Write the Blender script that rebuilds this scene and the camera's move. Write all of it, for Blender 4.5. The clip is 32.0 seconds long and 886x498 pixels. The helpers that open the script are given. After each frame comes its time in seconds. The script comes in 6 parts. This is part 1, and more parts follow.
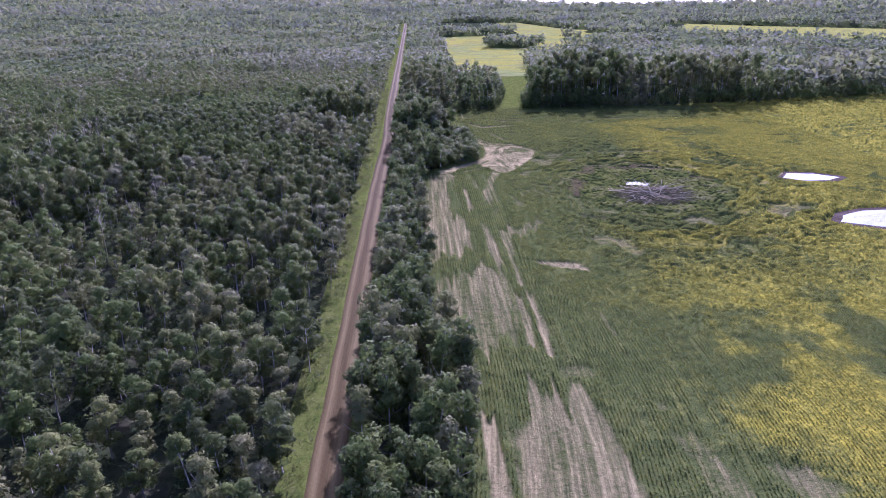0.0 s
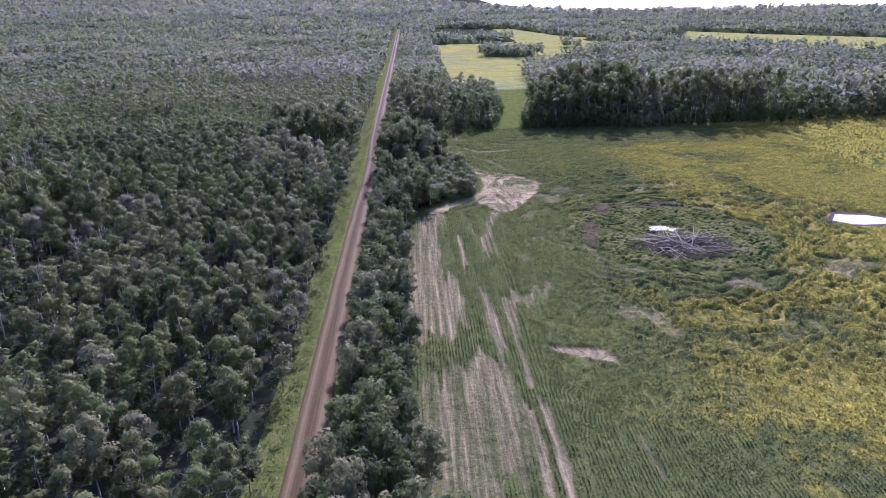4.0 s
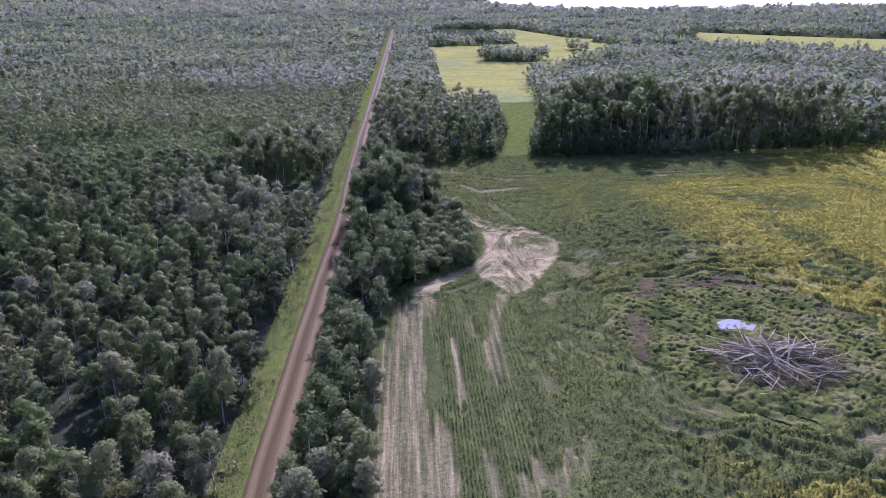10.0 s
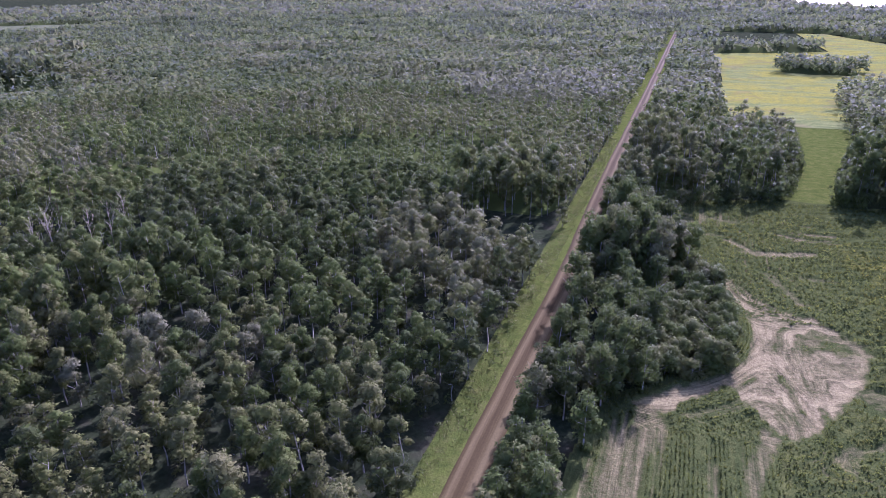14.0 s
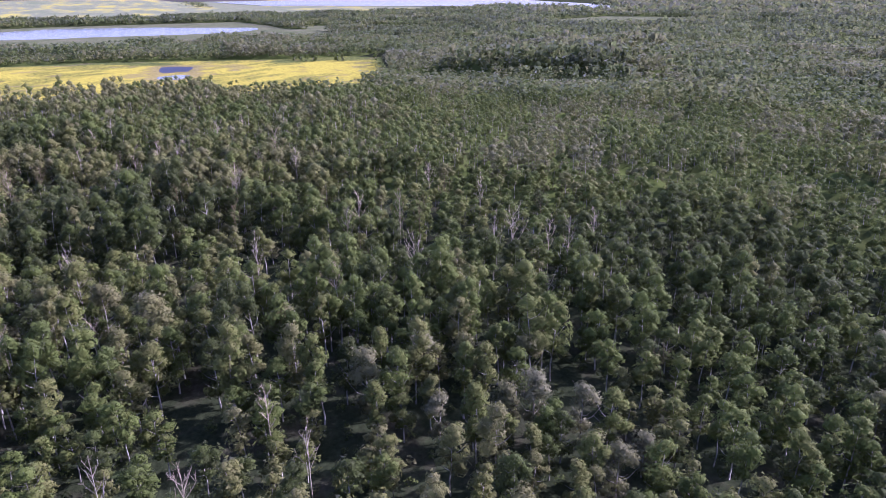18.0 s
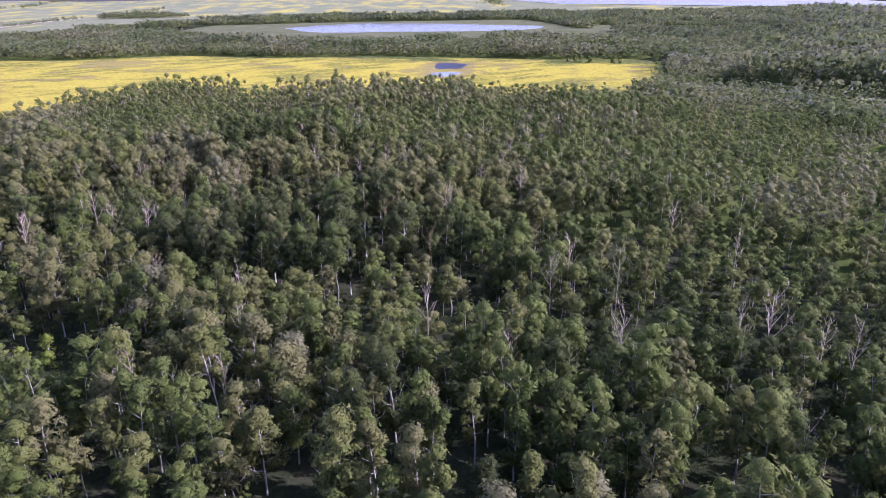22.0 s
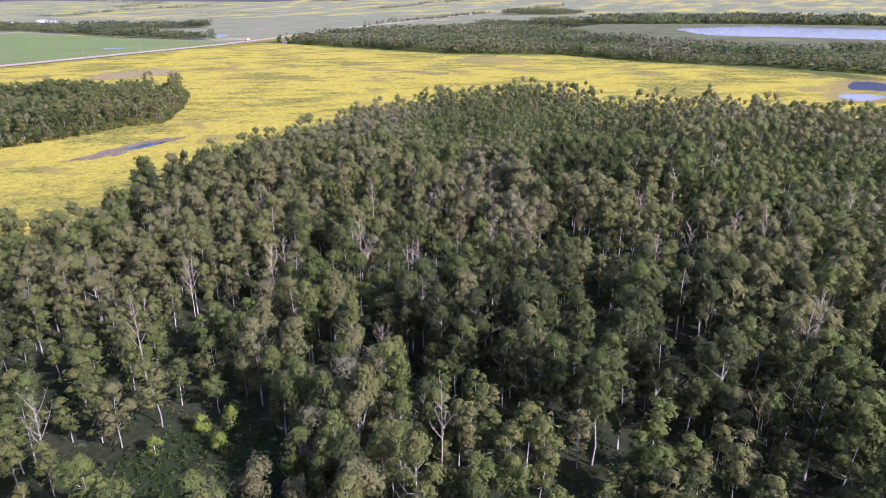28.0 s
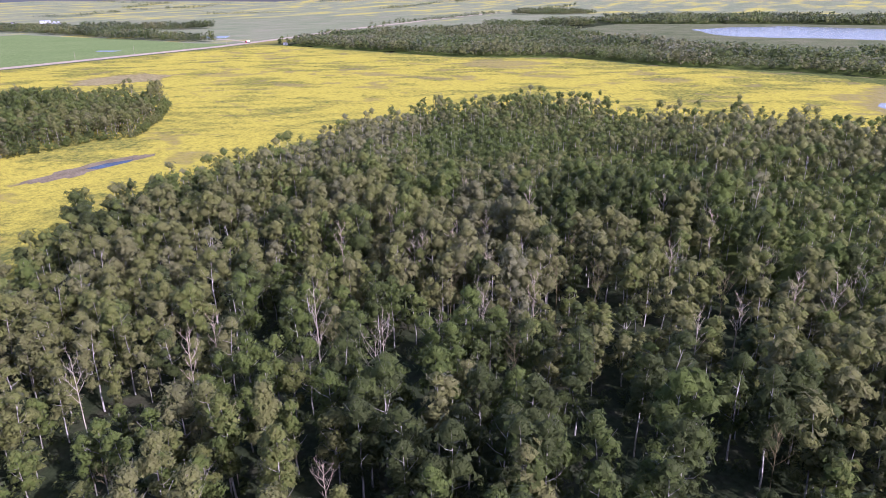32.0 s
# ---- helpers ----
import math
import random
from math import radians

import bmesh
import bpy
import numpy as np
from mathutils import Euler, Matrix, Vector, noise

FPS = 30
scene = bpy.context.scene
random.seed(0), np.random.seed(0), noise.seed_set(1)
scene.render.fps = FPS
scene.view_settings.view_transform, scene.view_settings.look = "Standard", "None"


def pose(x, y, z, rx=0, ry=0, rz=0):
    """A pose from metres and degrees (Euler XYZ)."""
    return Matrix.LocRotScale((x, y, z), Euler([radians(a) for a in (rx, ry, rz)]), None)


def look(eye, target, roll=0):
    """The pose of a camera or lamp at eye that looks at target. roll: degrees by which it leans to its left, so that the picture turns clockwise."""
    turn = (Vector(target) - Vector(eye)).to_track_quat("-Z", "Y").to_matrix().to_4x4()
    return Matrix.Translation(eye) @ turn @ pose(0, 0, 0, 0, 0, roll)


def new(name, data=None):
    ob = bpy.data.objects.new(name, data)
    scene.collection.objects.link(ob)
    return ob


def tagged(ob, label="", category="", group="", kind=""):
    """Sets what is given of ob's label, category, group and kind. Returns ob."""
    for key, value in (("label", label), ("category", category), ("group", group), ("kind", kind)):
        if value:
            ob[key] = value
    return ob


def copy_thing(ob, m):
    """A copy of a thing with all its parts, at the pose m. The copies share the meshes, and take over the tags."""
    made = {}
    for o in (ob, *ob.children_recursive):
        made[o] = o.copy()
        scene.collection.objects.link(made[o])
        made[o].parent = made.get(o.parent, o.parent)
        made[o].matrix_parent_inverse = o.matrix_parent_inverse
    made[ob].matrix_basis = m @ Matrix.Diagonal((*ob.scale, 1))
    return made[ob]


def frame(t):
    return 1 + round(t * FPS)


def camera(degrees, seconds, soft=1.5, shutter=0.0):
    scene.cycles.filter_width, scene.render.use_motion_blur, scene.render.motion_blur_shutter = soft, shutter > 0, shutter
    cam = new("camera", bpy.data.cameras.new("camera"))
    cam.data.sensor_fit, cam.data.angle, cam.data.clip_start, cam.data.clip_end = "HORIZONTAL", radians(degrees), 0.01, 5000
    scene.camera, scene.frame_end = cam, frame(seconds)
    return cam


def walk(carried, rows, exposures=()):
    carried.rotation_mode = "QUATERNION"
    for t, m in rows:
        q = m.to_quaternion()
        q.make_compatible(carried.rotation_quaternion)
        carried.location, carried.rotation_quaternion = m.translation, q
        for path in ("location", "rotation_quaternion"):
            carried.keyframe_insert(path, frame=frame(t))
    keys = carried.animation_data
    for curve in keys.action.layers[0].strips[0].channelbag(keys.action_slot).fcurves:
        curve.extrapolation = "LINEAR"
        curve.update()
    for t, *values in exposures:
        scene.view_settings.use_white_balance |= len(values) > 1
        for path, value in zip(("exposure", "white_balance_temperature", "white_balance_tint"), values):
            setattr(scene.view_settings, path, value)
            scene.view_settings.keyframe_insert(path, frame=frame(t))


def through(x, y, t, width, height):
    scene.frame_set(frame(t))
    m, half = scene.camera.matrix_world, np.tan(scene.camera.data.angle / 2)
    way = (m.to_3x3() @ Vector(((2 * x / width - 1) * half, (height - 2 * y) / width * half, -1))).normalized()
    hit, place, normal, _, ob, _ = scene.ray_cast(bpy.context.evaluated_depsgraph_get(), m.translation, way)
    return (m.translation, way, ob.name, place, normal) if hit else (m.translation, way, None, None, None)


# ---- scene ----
cam = camera(65.8, 32.0, 0.8)
METRES, EYE, TILT, LEAN, TURN = 420.0, 89.0, -21.4, 0.5, -2.3
ROWS = [
    (0.0, 0.0, 0.0, 0.0, 0.0, 0.0, -0.0),
    (0.5, 0.0002, 0.0148, 0.0061, -0.52, 0.06, 0.21),
    (1.0, 0.0007, 0.0296, 0.0121, -0.5, 0.12, 0.25),
    (1.5, 0.0011, 0.0445, 0.018, -0.49, 0.19, 0.3),
    (2.0, 0.0018, 0.0592, 0.024, -0.47, 0.23, 0.21),
    (2.5, 0.0024, 0.0742, 0.0301, -0.46, 0.27, 0.09),
    (3.0, 0.0032, 0.089, 0.0363, -0.44, 0.31, 0.04),
    (3.5, 0.0038, 0.1037, 0.0426, -0.44, 0.34, -0.01),
    (5.5, 0.0063, 0.1631, 0.0677, -0.5, 0.26, -0.35),
    (6.0, 0.007, 0.1782, 0.0737, -0.51, 0.25, -0.33),
    (6.5, 0.0077, 0.1932, 0.0796, -0.52, 0.24, -0.33),
    (7.0, 0.0083, 0.2082, 0.0856, -0.54, 0.21, -0.37),
    (7.5, 0.009, 0.2232, 0.0916, -0.55, 0.21, -0.36),
    (8.0, 0.0097, 0.2383, 0.0974, -0.57, 0.21, -0.32),
    (8.5, 0.0101, 0.2534, 0.1036, -0.6, 0.15, -0.28),
    (9.0, 0.0109, 0.2685, 0.1097, -0.6, 0.13, -0.25),
    (9.5, 0.0116, 0.2837, 0.1158, -0.61, 0.12, -0.25),
    (10.0, 0.0121, 0.2987, 0.1219, -0.63, 0.11, -0.24),
    (10.5, 0.0127, 0.3139, 0.128, -0.64, 0.09, -0.23),
    (11.0, 0.0134, 0.3288, 0.1343, -0.65, 0.08, -0.17),
    (11.5, 0.0139, 0.344, 0.1401, -0.67, 0.1, -0.08),
    (12.0, 0.0147, 0.3594, 0.146, -0.67, 0.07, 0.03),
    (12.5, 0.0142, 0.375, 0.1519, 1.49, 0.06, -0.77),
    (13.0, 0.0142, 0.3905, 0.1579, 7.75, -0.17, -3.11),
    (13.5, 0.0144, 0.4059, 0.1639, 14.31, -0.67, -5.5),
    (14.0, 0.0141, 0.4211, 0.1702, 20.28, -1.42, -7.63),
    (14.5, 0.013, 0.4363, 0.1763, 25.51, -2.27, -9.5),
    (16.5, -0.0026, 0.4937, 0.1991, 48.89, -7.78, -16.12),
    (17.0, -0.0095, 0.5066, 0.2041, 54.66, -9.49, -17.36),
    (17.5, -0.017, 0.5185, 0.2089, 60.34, -11.27, -18.44),
    (18.0, -0.0258, 0.5299, 0.213, 65.8, -13.07, -19.28),
    (18.5, -0.0354, 0.5407, 0.2167, 71.07, -14.85, -19.86),
    (19.0, -0.0463, 0.5503, 0.2199, 75.96, -16.58, -20.28),
    (19.5, -0.0575, 0.559, 0.2227, 80.33, -18.14, -20.47),
    (20.0, -0.0694, 0.5671, 0.225, 83.44, -19.23, -20.57),
    (20.5, -0.0821, 0.5741, 0.2275, 84.9, -19.78, -20.59),
    (21.0, -0.0952, 0.5804, 0.2297, 85.36, -19.94, -20.61),
    (21.5, -0.1089, 0.585, 0.2315, 86.5, -20.36, -20.66),
    (22.0, -0.1231, 0.5896, 0.233, 90.35, -21.71, -20.68),
    (22.5, -0.1373, 0.5934, 0.2344, 93.75, -22.89, -20.5),
    (23.0, -0.1508, 0.5964, 0.2355, 96.31, -23.8, -20.34),
    (23.5, -0.1655, 0.5989, 0.2362, 99.24, -24.82, -20.25),
    (24.0, -0.1806, 0.6007, 0.2371, 102.14, -25.84, -20.12),
    (24.5, -0.1955, 0.6016, 0.2378, 104.81, -26.78, -19.9),
    (25.0, -0.2105, 0.602, 0.238, 107.34, -27.65, -19.64),
    (25.5, -0.2255, 0.6016, 0.2377, 109.93, -28.51, -19.31),
    (26.0, -0.2406, 0.6006, 0.2375, 112.54, -29.41, -18.92),
    (26.5, -0.2556, 0.5992, 0.2368, 115.44, -30.38, -18.48),
    (28.5, -0.3155, 0.5864, 0.2323, 123.78, -33.06, -17.23),
    (29.0, -0.3298, 0.5818, 0.2307, 123.82, -33.09, -17.29),
    (29.5, -0.3438, 0.5767, 0.2291, 123.82, -33.11, -17.25),
    (30.0, -0.358, 0.5711, 0.2268, 123.81, -33.12, -17.2),
    (30.5, -0.372, 0.5653, 0.2246, 123.79, -33.11, -17.13),
    (31.0, -0.386, 0.5596, 0.2222, 123.8, -33.11, -17.06),
    (31.5, -0.3999, 0.5534, 0.2196, 123.8, -33.12, -17.02),
    (32.0, -0.4135, 0.547, 0.2171, 123.82, -33.11, -16.99),
]
EXPOSURES = [(0.0, 1.10, 4760, 61), (12.0, 1.06, 4760, 61), (18.0, 1.04, 4980, 58), (32.0, 0.82, 5170, 47)]
walk(cam, [(t, pose(0, 0, EYE, TILT, LEAN, TURN) @ pose(METRES * x, METRES * y, METRES * z, 90 + pitch, roll, yaw)) for t, x, y, z, yaw, pitch, roll in ROWS],
     EXPOSURES)

# ---- daylight ----
SUN_AZ, SUN_EL = 10.0, 31.0      # degrees to the right of the road's line, degrees up
world = bpy.data.worlds.new("sky")
scene.world = world
world.use_nodes = True
wn = world.node_tree
sky = wn.nodes.new("ShaderNodeTexSky")
sky.sky_type, sky.sun_disc = "NISHITA", False
sky.sun_elevation, sky.sun_rotation = radians(SUN_EL), radians(SUN_AZ)
sky.altitude, sky.dust_density, sky.air_density = 600, 4.0, 1.0
wn.links.new(sky.outputs[0], wn.nodes["Background"].inputs[0])
wn.nodes["Background"].inputs[1].default_value = 0.128
sun_data = bpy.data.lights.new("sun", "SUN")
sun_data.energy, sun_data.angle, sun_data.color = 4.5, radians(0.6), (1.0, 0.93, 0.82)
sun = new("sun", sun_data)
sun.matrix_world = look(Vector((math.sin(radians(SUN_AZ)) * 100, math.cos(radians(SUN_AZ)) * 100, math.tan(radians(SUN_EL)) * 100)), (0, 0, 0))


# ---- materials ----
def material(name, rough=0.8, spec=0.3):
    m = bpy.data.materials.new(name)
    m.use_nodes = True
    n = m.node_tree.nodes
    b = n["Principled BSDF"]
    b.inputs["Roughness"].default_value = rough
    b.inputs["Specular IOR Level"].default_value = spec
    return m, m.node_tree, b


def node(nt, kind, **values):
    nd = nt.nodes.new(kind)
    for key, value in values.items():
        nd.inputs[key.replace("_", " ")].default_value = value
    return nd


def tex(nt, scale, detail=4.0, rough=0.6, stretch=(1, 1, 1), coords="Object"):
    tc = nt.nodes.new("ShaderNodeTexCoord")
    mp = nt.nodes.new("ShaderNodeMapping")
    mp.inputs["Scale"].default_value = stretch
    nt.links.new(tc.outputs[coords], mp.inputs[0])
    nz = node(nt, "ShaderNodeTexNoise", Scale=scale, Detail=detail, Roughness=rough)
    nt.links.new(mp.outputs[0], nz.inputs["Vector"])
    return nz.outputs["Fac"]


def ramp(nt, fac, stops):
    r = nt.nodes.new("ShaderNodeValToRGB")
    e = r.color_ramp.elements
    while len(e) < len(stops):
        e.new(0.5)
    for el, (p, c) in zip(e, stops):
        el.position, el.color = p, (*c, 1)
    nt.links.new(fac, r.inputs[0])
    return r.outputs[0]


def mixed(nt, fac, a, b, mode="MIX"):
    m = nt.nodes.new("ShaderNodeMix")
    m.data_type, m.blend_type = "RGBA", mode
    for sock, v in ((m.inputs[0], fac), (m.inputs[6], a), (m.inputs[7], b)):
        if isinstance(v, (int, float)):
            sock.default_value = v
        elif isinstance(v, tuple):
            sock.default_value = (*v, 1)
        else:
            nt.links.new(v, sock)
    return m.outputs[2]


def maths(nt, op, a, b=0.0, clamp=False):
    m = nt.nodes.new("ShaderNodeMath")
    m.operation, m.use_clamp = op, clamp
    for sock, v in zip(m.inputs, (a, b)):
        if isinstance(v, (int, float)):
            sock.default_value = v
        else:
            nt.links.new(v, sock)
    return m.outputs[0]


def attribute(nt, name):
    a = nt.nodes.new("ShaderNodeAttribute")
    a.attribute_name = name
    return a.outputs["Fac"]


def bumped(nt, b, height, strength, distance):
    u = node(nt, "ShaderNodeBump", Strength=strength, Distance=distance)
    nt.links.new(height, u.inputs["Height"])
    nt.links.new(u.outputs[0], b.inputs["Normal"])


def foliage(name, stops, through=(0.14, 0.18, 0.05), amount=0.26, rough=0.65, spec=0.10, gaps=0.0, open_part=0.45, varied=0.34, sheen=0.0):
    """Leaves: tone picks the colour along stops, each spray differs a little, light passes through; gaps: how fine the leaves of a spray are."""
    m, nt, b = material(name, rough, spec)
    b.inputs["Sheen Weight"].default_value = sheen
    b.inputs["Sheen Roughness"].default_value = 0.45
    b.inputs["Sheen Tint"].default_value = (0.92, 1.0, 0.96, 1)
    isl = nt.nodes.new("ShaderNodeNewGeometry").outputs["Random Per Island"]
    obr = nt.nodes.new("ShaderNodeObjectInfo").outputs["Random"]
    t = maths(nt, "ADD", attribute(nt, "tone"), maths(nt, "MULTIPLY", maths(nt, "SUBTRACT", isl, 0.5), varied))
    t = maths(nt, "ADD", t, maths(nt, "MULTIPLY", maths(nt, "SUBTRACT", obr, 0.5), 0.3), True)
    col = ramp(nt, t, stops)
    nt.links.new(col, b.inputs["Base Color"])
    tr = nt.nodes.new("ShaderNodeBsdfTranslucent")
    nt.links.new(mixed(nt, 0.5, col, through), tr.inputs[0])
    mx = nt.nodes.new("ShaderNodeMixShader")
    mx.inputs[0].default_value = amount
    nt.links.new(b.outputs[0], mx.inputs[1])
    nt.links.new(tr.outputs[0], mx.inputs[2])
    last = mx.outputs[0]
    if gaps:
        hole = maths(nt, "GREATER_THAN", tex(nt, gaps, 3.0, 0.72), open_part)
        clear = nt.nodes.new("ShaderNodeBsdfTransparent")
        mh = nt.nodes.new("ShaderNodeMixShader")
        nt.links.new(hole, mh.inputs[0])
        nt.links.new(clear.outputs[0], mh.inputs[1])
        nt.links.new(last, mh.inputs[2])
        last = mh.outputs[0]
    nt.links.new(last, nt.nodes["Material Output"].inputs[0])
    return m


LEAF_TONES = [(0.0, (0.060, 0.072, 0.024)), (0.3, (0.118, 0.153, 0.034)), (0.5, (0.160, 0.168, 0.047)), (0.75, (0.178, 0.172, 0.068)), (1.0, (0.215, 0.212, 0.115))]
LEAF = foliage("aspen_leaves", LEAF_TONES, amount=0.42, spec=0.06, rough=0.62, gaps=3.4, open_part=0.47, varied=0.20, sheen=0.04)
BRIGHTLEAF = foliage("bright_shrub_leaves", [(0.0, (0.15, 0.20, 0.03)), (1.0, (0.26, 0.30, 0.05))], amount=0.35, through=(0.3, 0.36, 0.05), gaps=3.4, open_part=0.45)
# The stronger sheen lifts distant leaves in place of haze.
LEAF_FAR = foliage("woodland_leaves", LEAF_TONES, amount=0.5, through=(0.18, 0.21, 0.09), rough=0.7, spec=0.04, gaps=2.1, open_part=0.40, varied=0.12, sheen=0.20)
GRASSBLADE = foliage("grass_tufts", amount=0.45, through=(0.22, 0.24, 0.06), stops=[(0.0, (0.07, 0.10, 0.024)), (0.45, (0.120, 0.146, 0.034)), (0.75, (0.19, 0.18, 0.085)), (1.0, (0.27, 0.235, 0.15))])
CROPLEAF = foliage("canola_plants", amount=0.5, spec=0.02, through=(0.24, 0.28, 0.05), stops=[(0.0, (0.074, 0.100, 0.028)), (0.25, (0.108, 0.132, 0.033)), (0.5, (0.150, 0.160, 0.038)), (0.7, (0.21, 0.195, 0.032)), (1.0, (0.33, 0.28, 0.028))])


def bark_material(name, pale, dark):
    m, nt, b = material(name, 0.85, 0.2)
    c = ramp(nt, tex(nt, 2.2, 5, 0.7, (1, 1, 0.5)), [(0.35, dark), (0.55, pale), (0.8, tuple(min(1, 1.15 * v) for v in pale))])
    nt.links.new(c, b.inputs["Base Color"])
    bumped(nt, b, tex(nt, 9, 4), 0.5, 0.03)
    return m


BARK = bark_material("aspen_bark", (0.46, 0.43, 0.36), (0.16, 0.14, 0.115))
DEADWOOD = bark_material("dead_wood", (0.42, 0.355, 0.245), (0.21, 0.17, 0.11))
BLEACHED = bark_material("bleached_wood", (0.44, 0.39, 0.28), (0.22, 0.18, 0.12))
LOGWOOD = bark_material("weathered_log_wood", (0.56, 0.46, 0.27), (0.24, 0.185, 0.10))
TWIG = bark_material("reddish_twigs", (0.165, 0.138, 0.062), (0.066, 0.052, 0.024))


def ground_material(name, stops, scale, fine, bump=0.4, dist=0.3, stretch=(1, 1, 1)):
    m, nt, b = material(name, 1.0, 0.0)
    a = ramp(nt, tex(nt, scale, 6, 0.65, stretch), stops)
    f = ramp(nt, tex(nt, fine, 5, 0.7, stretch), [(0.3, (0.55, 0.55, 0.55)), (0.7, (1.25, 1.25, 1.25))])
    nt.links.new(mixed(nt, 1.0, a, f, "MULTIPLY"), b.inputs["Base Color"])
    bumped(nt, b, tex(nt, fine, 5, 0.7), bump, dist)
    return m


FLOOR = ground_material("woodland_floor", [(0.3, (0.022, 0.035, 0.012)), (0.5, (0.035, 0.05, 0.018)), (0.7, (0.06, 0.055, 0.03))], 0.08, 0.9, 0.6, 0.5)
PASTURE = ground_material("pasture_grass", [(0.3, (0.18, 0.215, 0.105)), (0.5, (0.225, 0.245, 0.13)), (0.7, (0.29, 0.27, 0.17))], 0.012, 0.3, 0.3, 0.3)
GREENCROP = ground_material("young_crop", [(0.3, (0.155, 0.215, 0.068)), (0.7, (0.195, 0.25, 0.088))], 0.01, 0.25, 0.2, 0.2)
MARSHGRASS = ground_material("marsh_grass", [(0.3, (0.095, 0.122, 0.05)), (0.5, (0.145, 0.156, 0.075)), (0.7, (0.185, 0.18, 0.10))], 0.02, 0.3, 0.4, 0.4)
VERGE = ground_material("verge_grass", [(0.3, (0.064, 0.088, 0.018)), (0.5, (0.098, 0.120, 0.023)), (0.75, (0.145, 0.148, 0.042))], 0.25, 2.2, 0.7, 0.3)
YELLOWFAR = ground_material("distant_canola", [(0.35, (0.30, 0.31, 0.04)), (0.5, (0.55, 0.46, 0.03)), (0.7, (0.66, 0.54, 0.03))], 0.012, 0.2, 0.3, 0.3, (1, 1, 1))
GRAVEL = ground_material("pale_gravel", [(0.3, (0.38, 0.315, 0.215)), (0.7, (0.48, 0.40, 0.28))], 0.05, 1.2, 0.3, 0.1)


def road_material():
    """Reddish gravel: pale wheel tracks, loose darker windrows between them."""
    m, nt, b = material("gravel_road", 0.95, 0.04)
    track = attribute(nt, "track")
    wob = tex(nt, 1.6, 5, 0.72, (1.9, 0.03, 1))
    k = maths(nt, "ADD", maths(nt, "MULTIPLY", track, 0.6), maths(nt, "MULTIPLY", wob, 0.75))
    base = ramp(nt, k, [(0.25, (0.050, 0.036, 0.014)), (0.55, (0.082, 0.060, 0.023)), (0.95, (0.155, 0.121, 0.050))])
    f = ramp(nt, tex(nt, 2.5, 5, 0.75), [(0.3, (0.8, 0.8, 0.8)), (0.7, (1.15, 1.15, 1.15))])
    nt.links.new(mixed(nt, 1.0, base, f, "MULTIPLY"), b.inputs["Base Color"])
    bumped(nt, b, tex(nt, 3.0, 5, 0.7), 0.4, 0.06)
    return m


ROAD = road_material()


def crop_material(name, greens, petals=((0.19, 0.175, 0.022), (0.36, 0.305, 0.030))):
    """Canola: bloom gives the yellow, bare the soil and stubble; row and along follow the seeder's lines."""
    m, nt, b = material(name, 1.0, 0.0)
    fine = tex(nt, 0.9, 5, 0.75)
    broad = tex(nt, 0.06, 4, 0.6)
    cb = nt.nodes.new("ShaderNodeCombineXYZ")
    nt.links.new(attribute(nt, "row"), cb.inputs[0])
    nt.links.new(maths(nt, "MULTIPLY", attribute(nt, "along"), 0.035), cb.inputs[1])
    rn = node(nt, "ShaderNodeTexNoise", Scale=0.85, Detail=4.0, Roughness=0.72)
    nt.links.new(cb.outputs[0], rn.inputs["Vector"])
    rows = rn.outputs["Fac"]
    shade = maths(nt, "ADD", maths(nt, "MULTIPLY", fine, 0.34), maths(nt, "MULTIPLY", broad, 0.2))
    shade = maths(nt, "ADD", shade, maths(nt, "MULTIPLY", rows, 0.46))
    green = ramp(nt, shade, list(zip((0.36, 0.5, 0.64), greens)))
    flower = ramp(nt, fine, [(0.3, petals[0]), (0.6, petals[1])])
    blm = attribute(nt, "bloom")
    bl = maths(nt, "ADD", blm, maths(nt, "MULTIPLY", maths(nt, "SUBTRACT", fine, 0.5), 0.9))
    bl = maths(nt, "ADD", bl, maths(nt, "MULTIPLY", maths(nt, "SUBTRACT", rows, 0.5), 0.9))
    bl = maths(nt, "ADD", bl, maths(nt, "MULTIPLY", maths(nt, "SUBTRACT", tex(nt, 0.24, 6, 0.68), 0.5), 1.8))
    bl = maths(nt, "MULTIPLY", maths(nt, "MINIMUM", bl, 0.92), maths(nt, "MULTIPLY", blm, 5.0, True), True)
    soil = ramp(nt, maths(nt, "ADD", maths(nt, "MULTIPLY", rows, 0.6), maths(nt, "ADD", maths(nt, "MULTIPLY", tex(nt, 1.6, 5, 0.75), 0.4), maths(nt, "MULTIPLY", maths(nt, "SUBTRACT", attribute(nt, "bare"), 0.85), 0.3))),
                [(0.34, (0.12, 0.095, 0.052)), (0.48, (0.21, 0.174, 0.080)), (0.68, (0.40, 0.342, 0.148))])
    br = maths(nt, "ADD", attribute(nt, "bare"), maths(nt, "MULTIPLY", maths(nt, "SUBTRACT", rows, 0.5), 0.9))
    br = maths(nt, "ADD", br, maths(nt, "MULTIPLY", maths(nt, "SUBTRACT", fine, 0.5), 1.0))
    br = maths(nt, "MULTIPLY", maths(nt, "SUBTRACT", br, 0.42), 1.9, True)
    br = maths(nt, "MULTIPLY", br, maths(nt, "MULTIPLY", attribute(nt, "bare"), 6.0, True))
    col = mixed(nt, br, mixed(nt, bl, green, flower), soil)
    nt.links.new(col, b.inputs["Base Color"])
    bumped(nt, b, maths(nt, "ADD", fine, maths(nt, "MULTIPLY", tex(nt, 3.2, 4, 0.7), 0.4)), 0.9, 0.5)
    return m


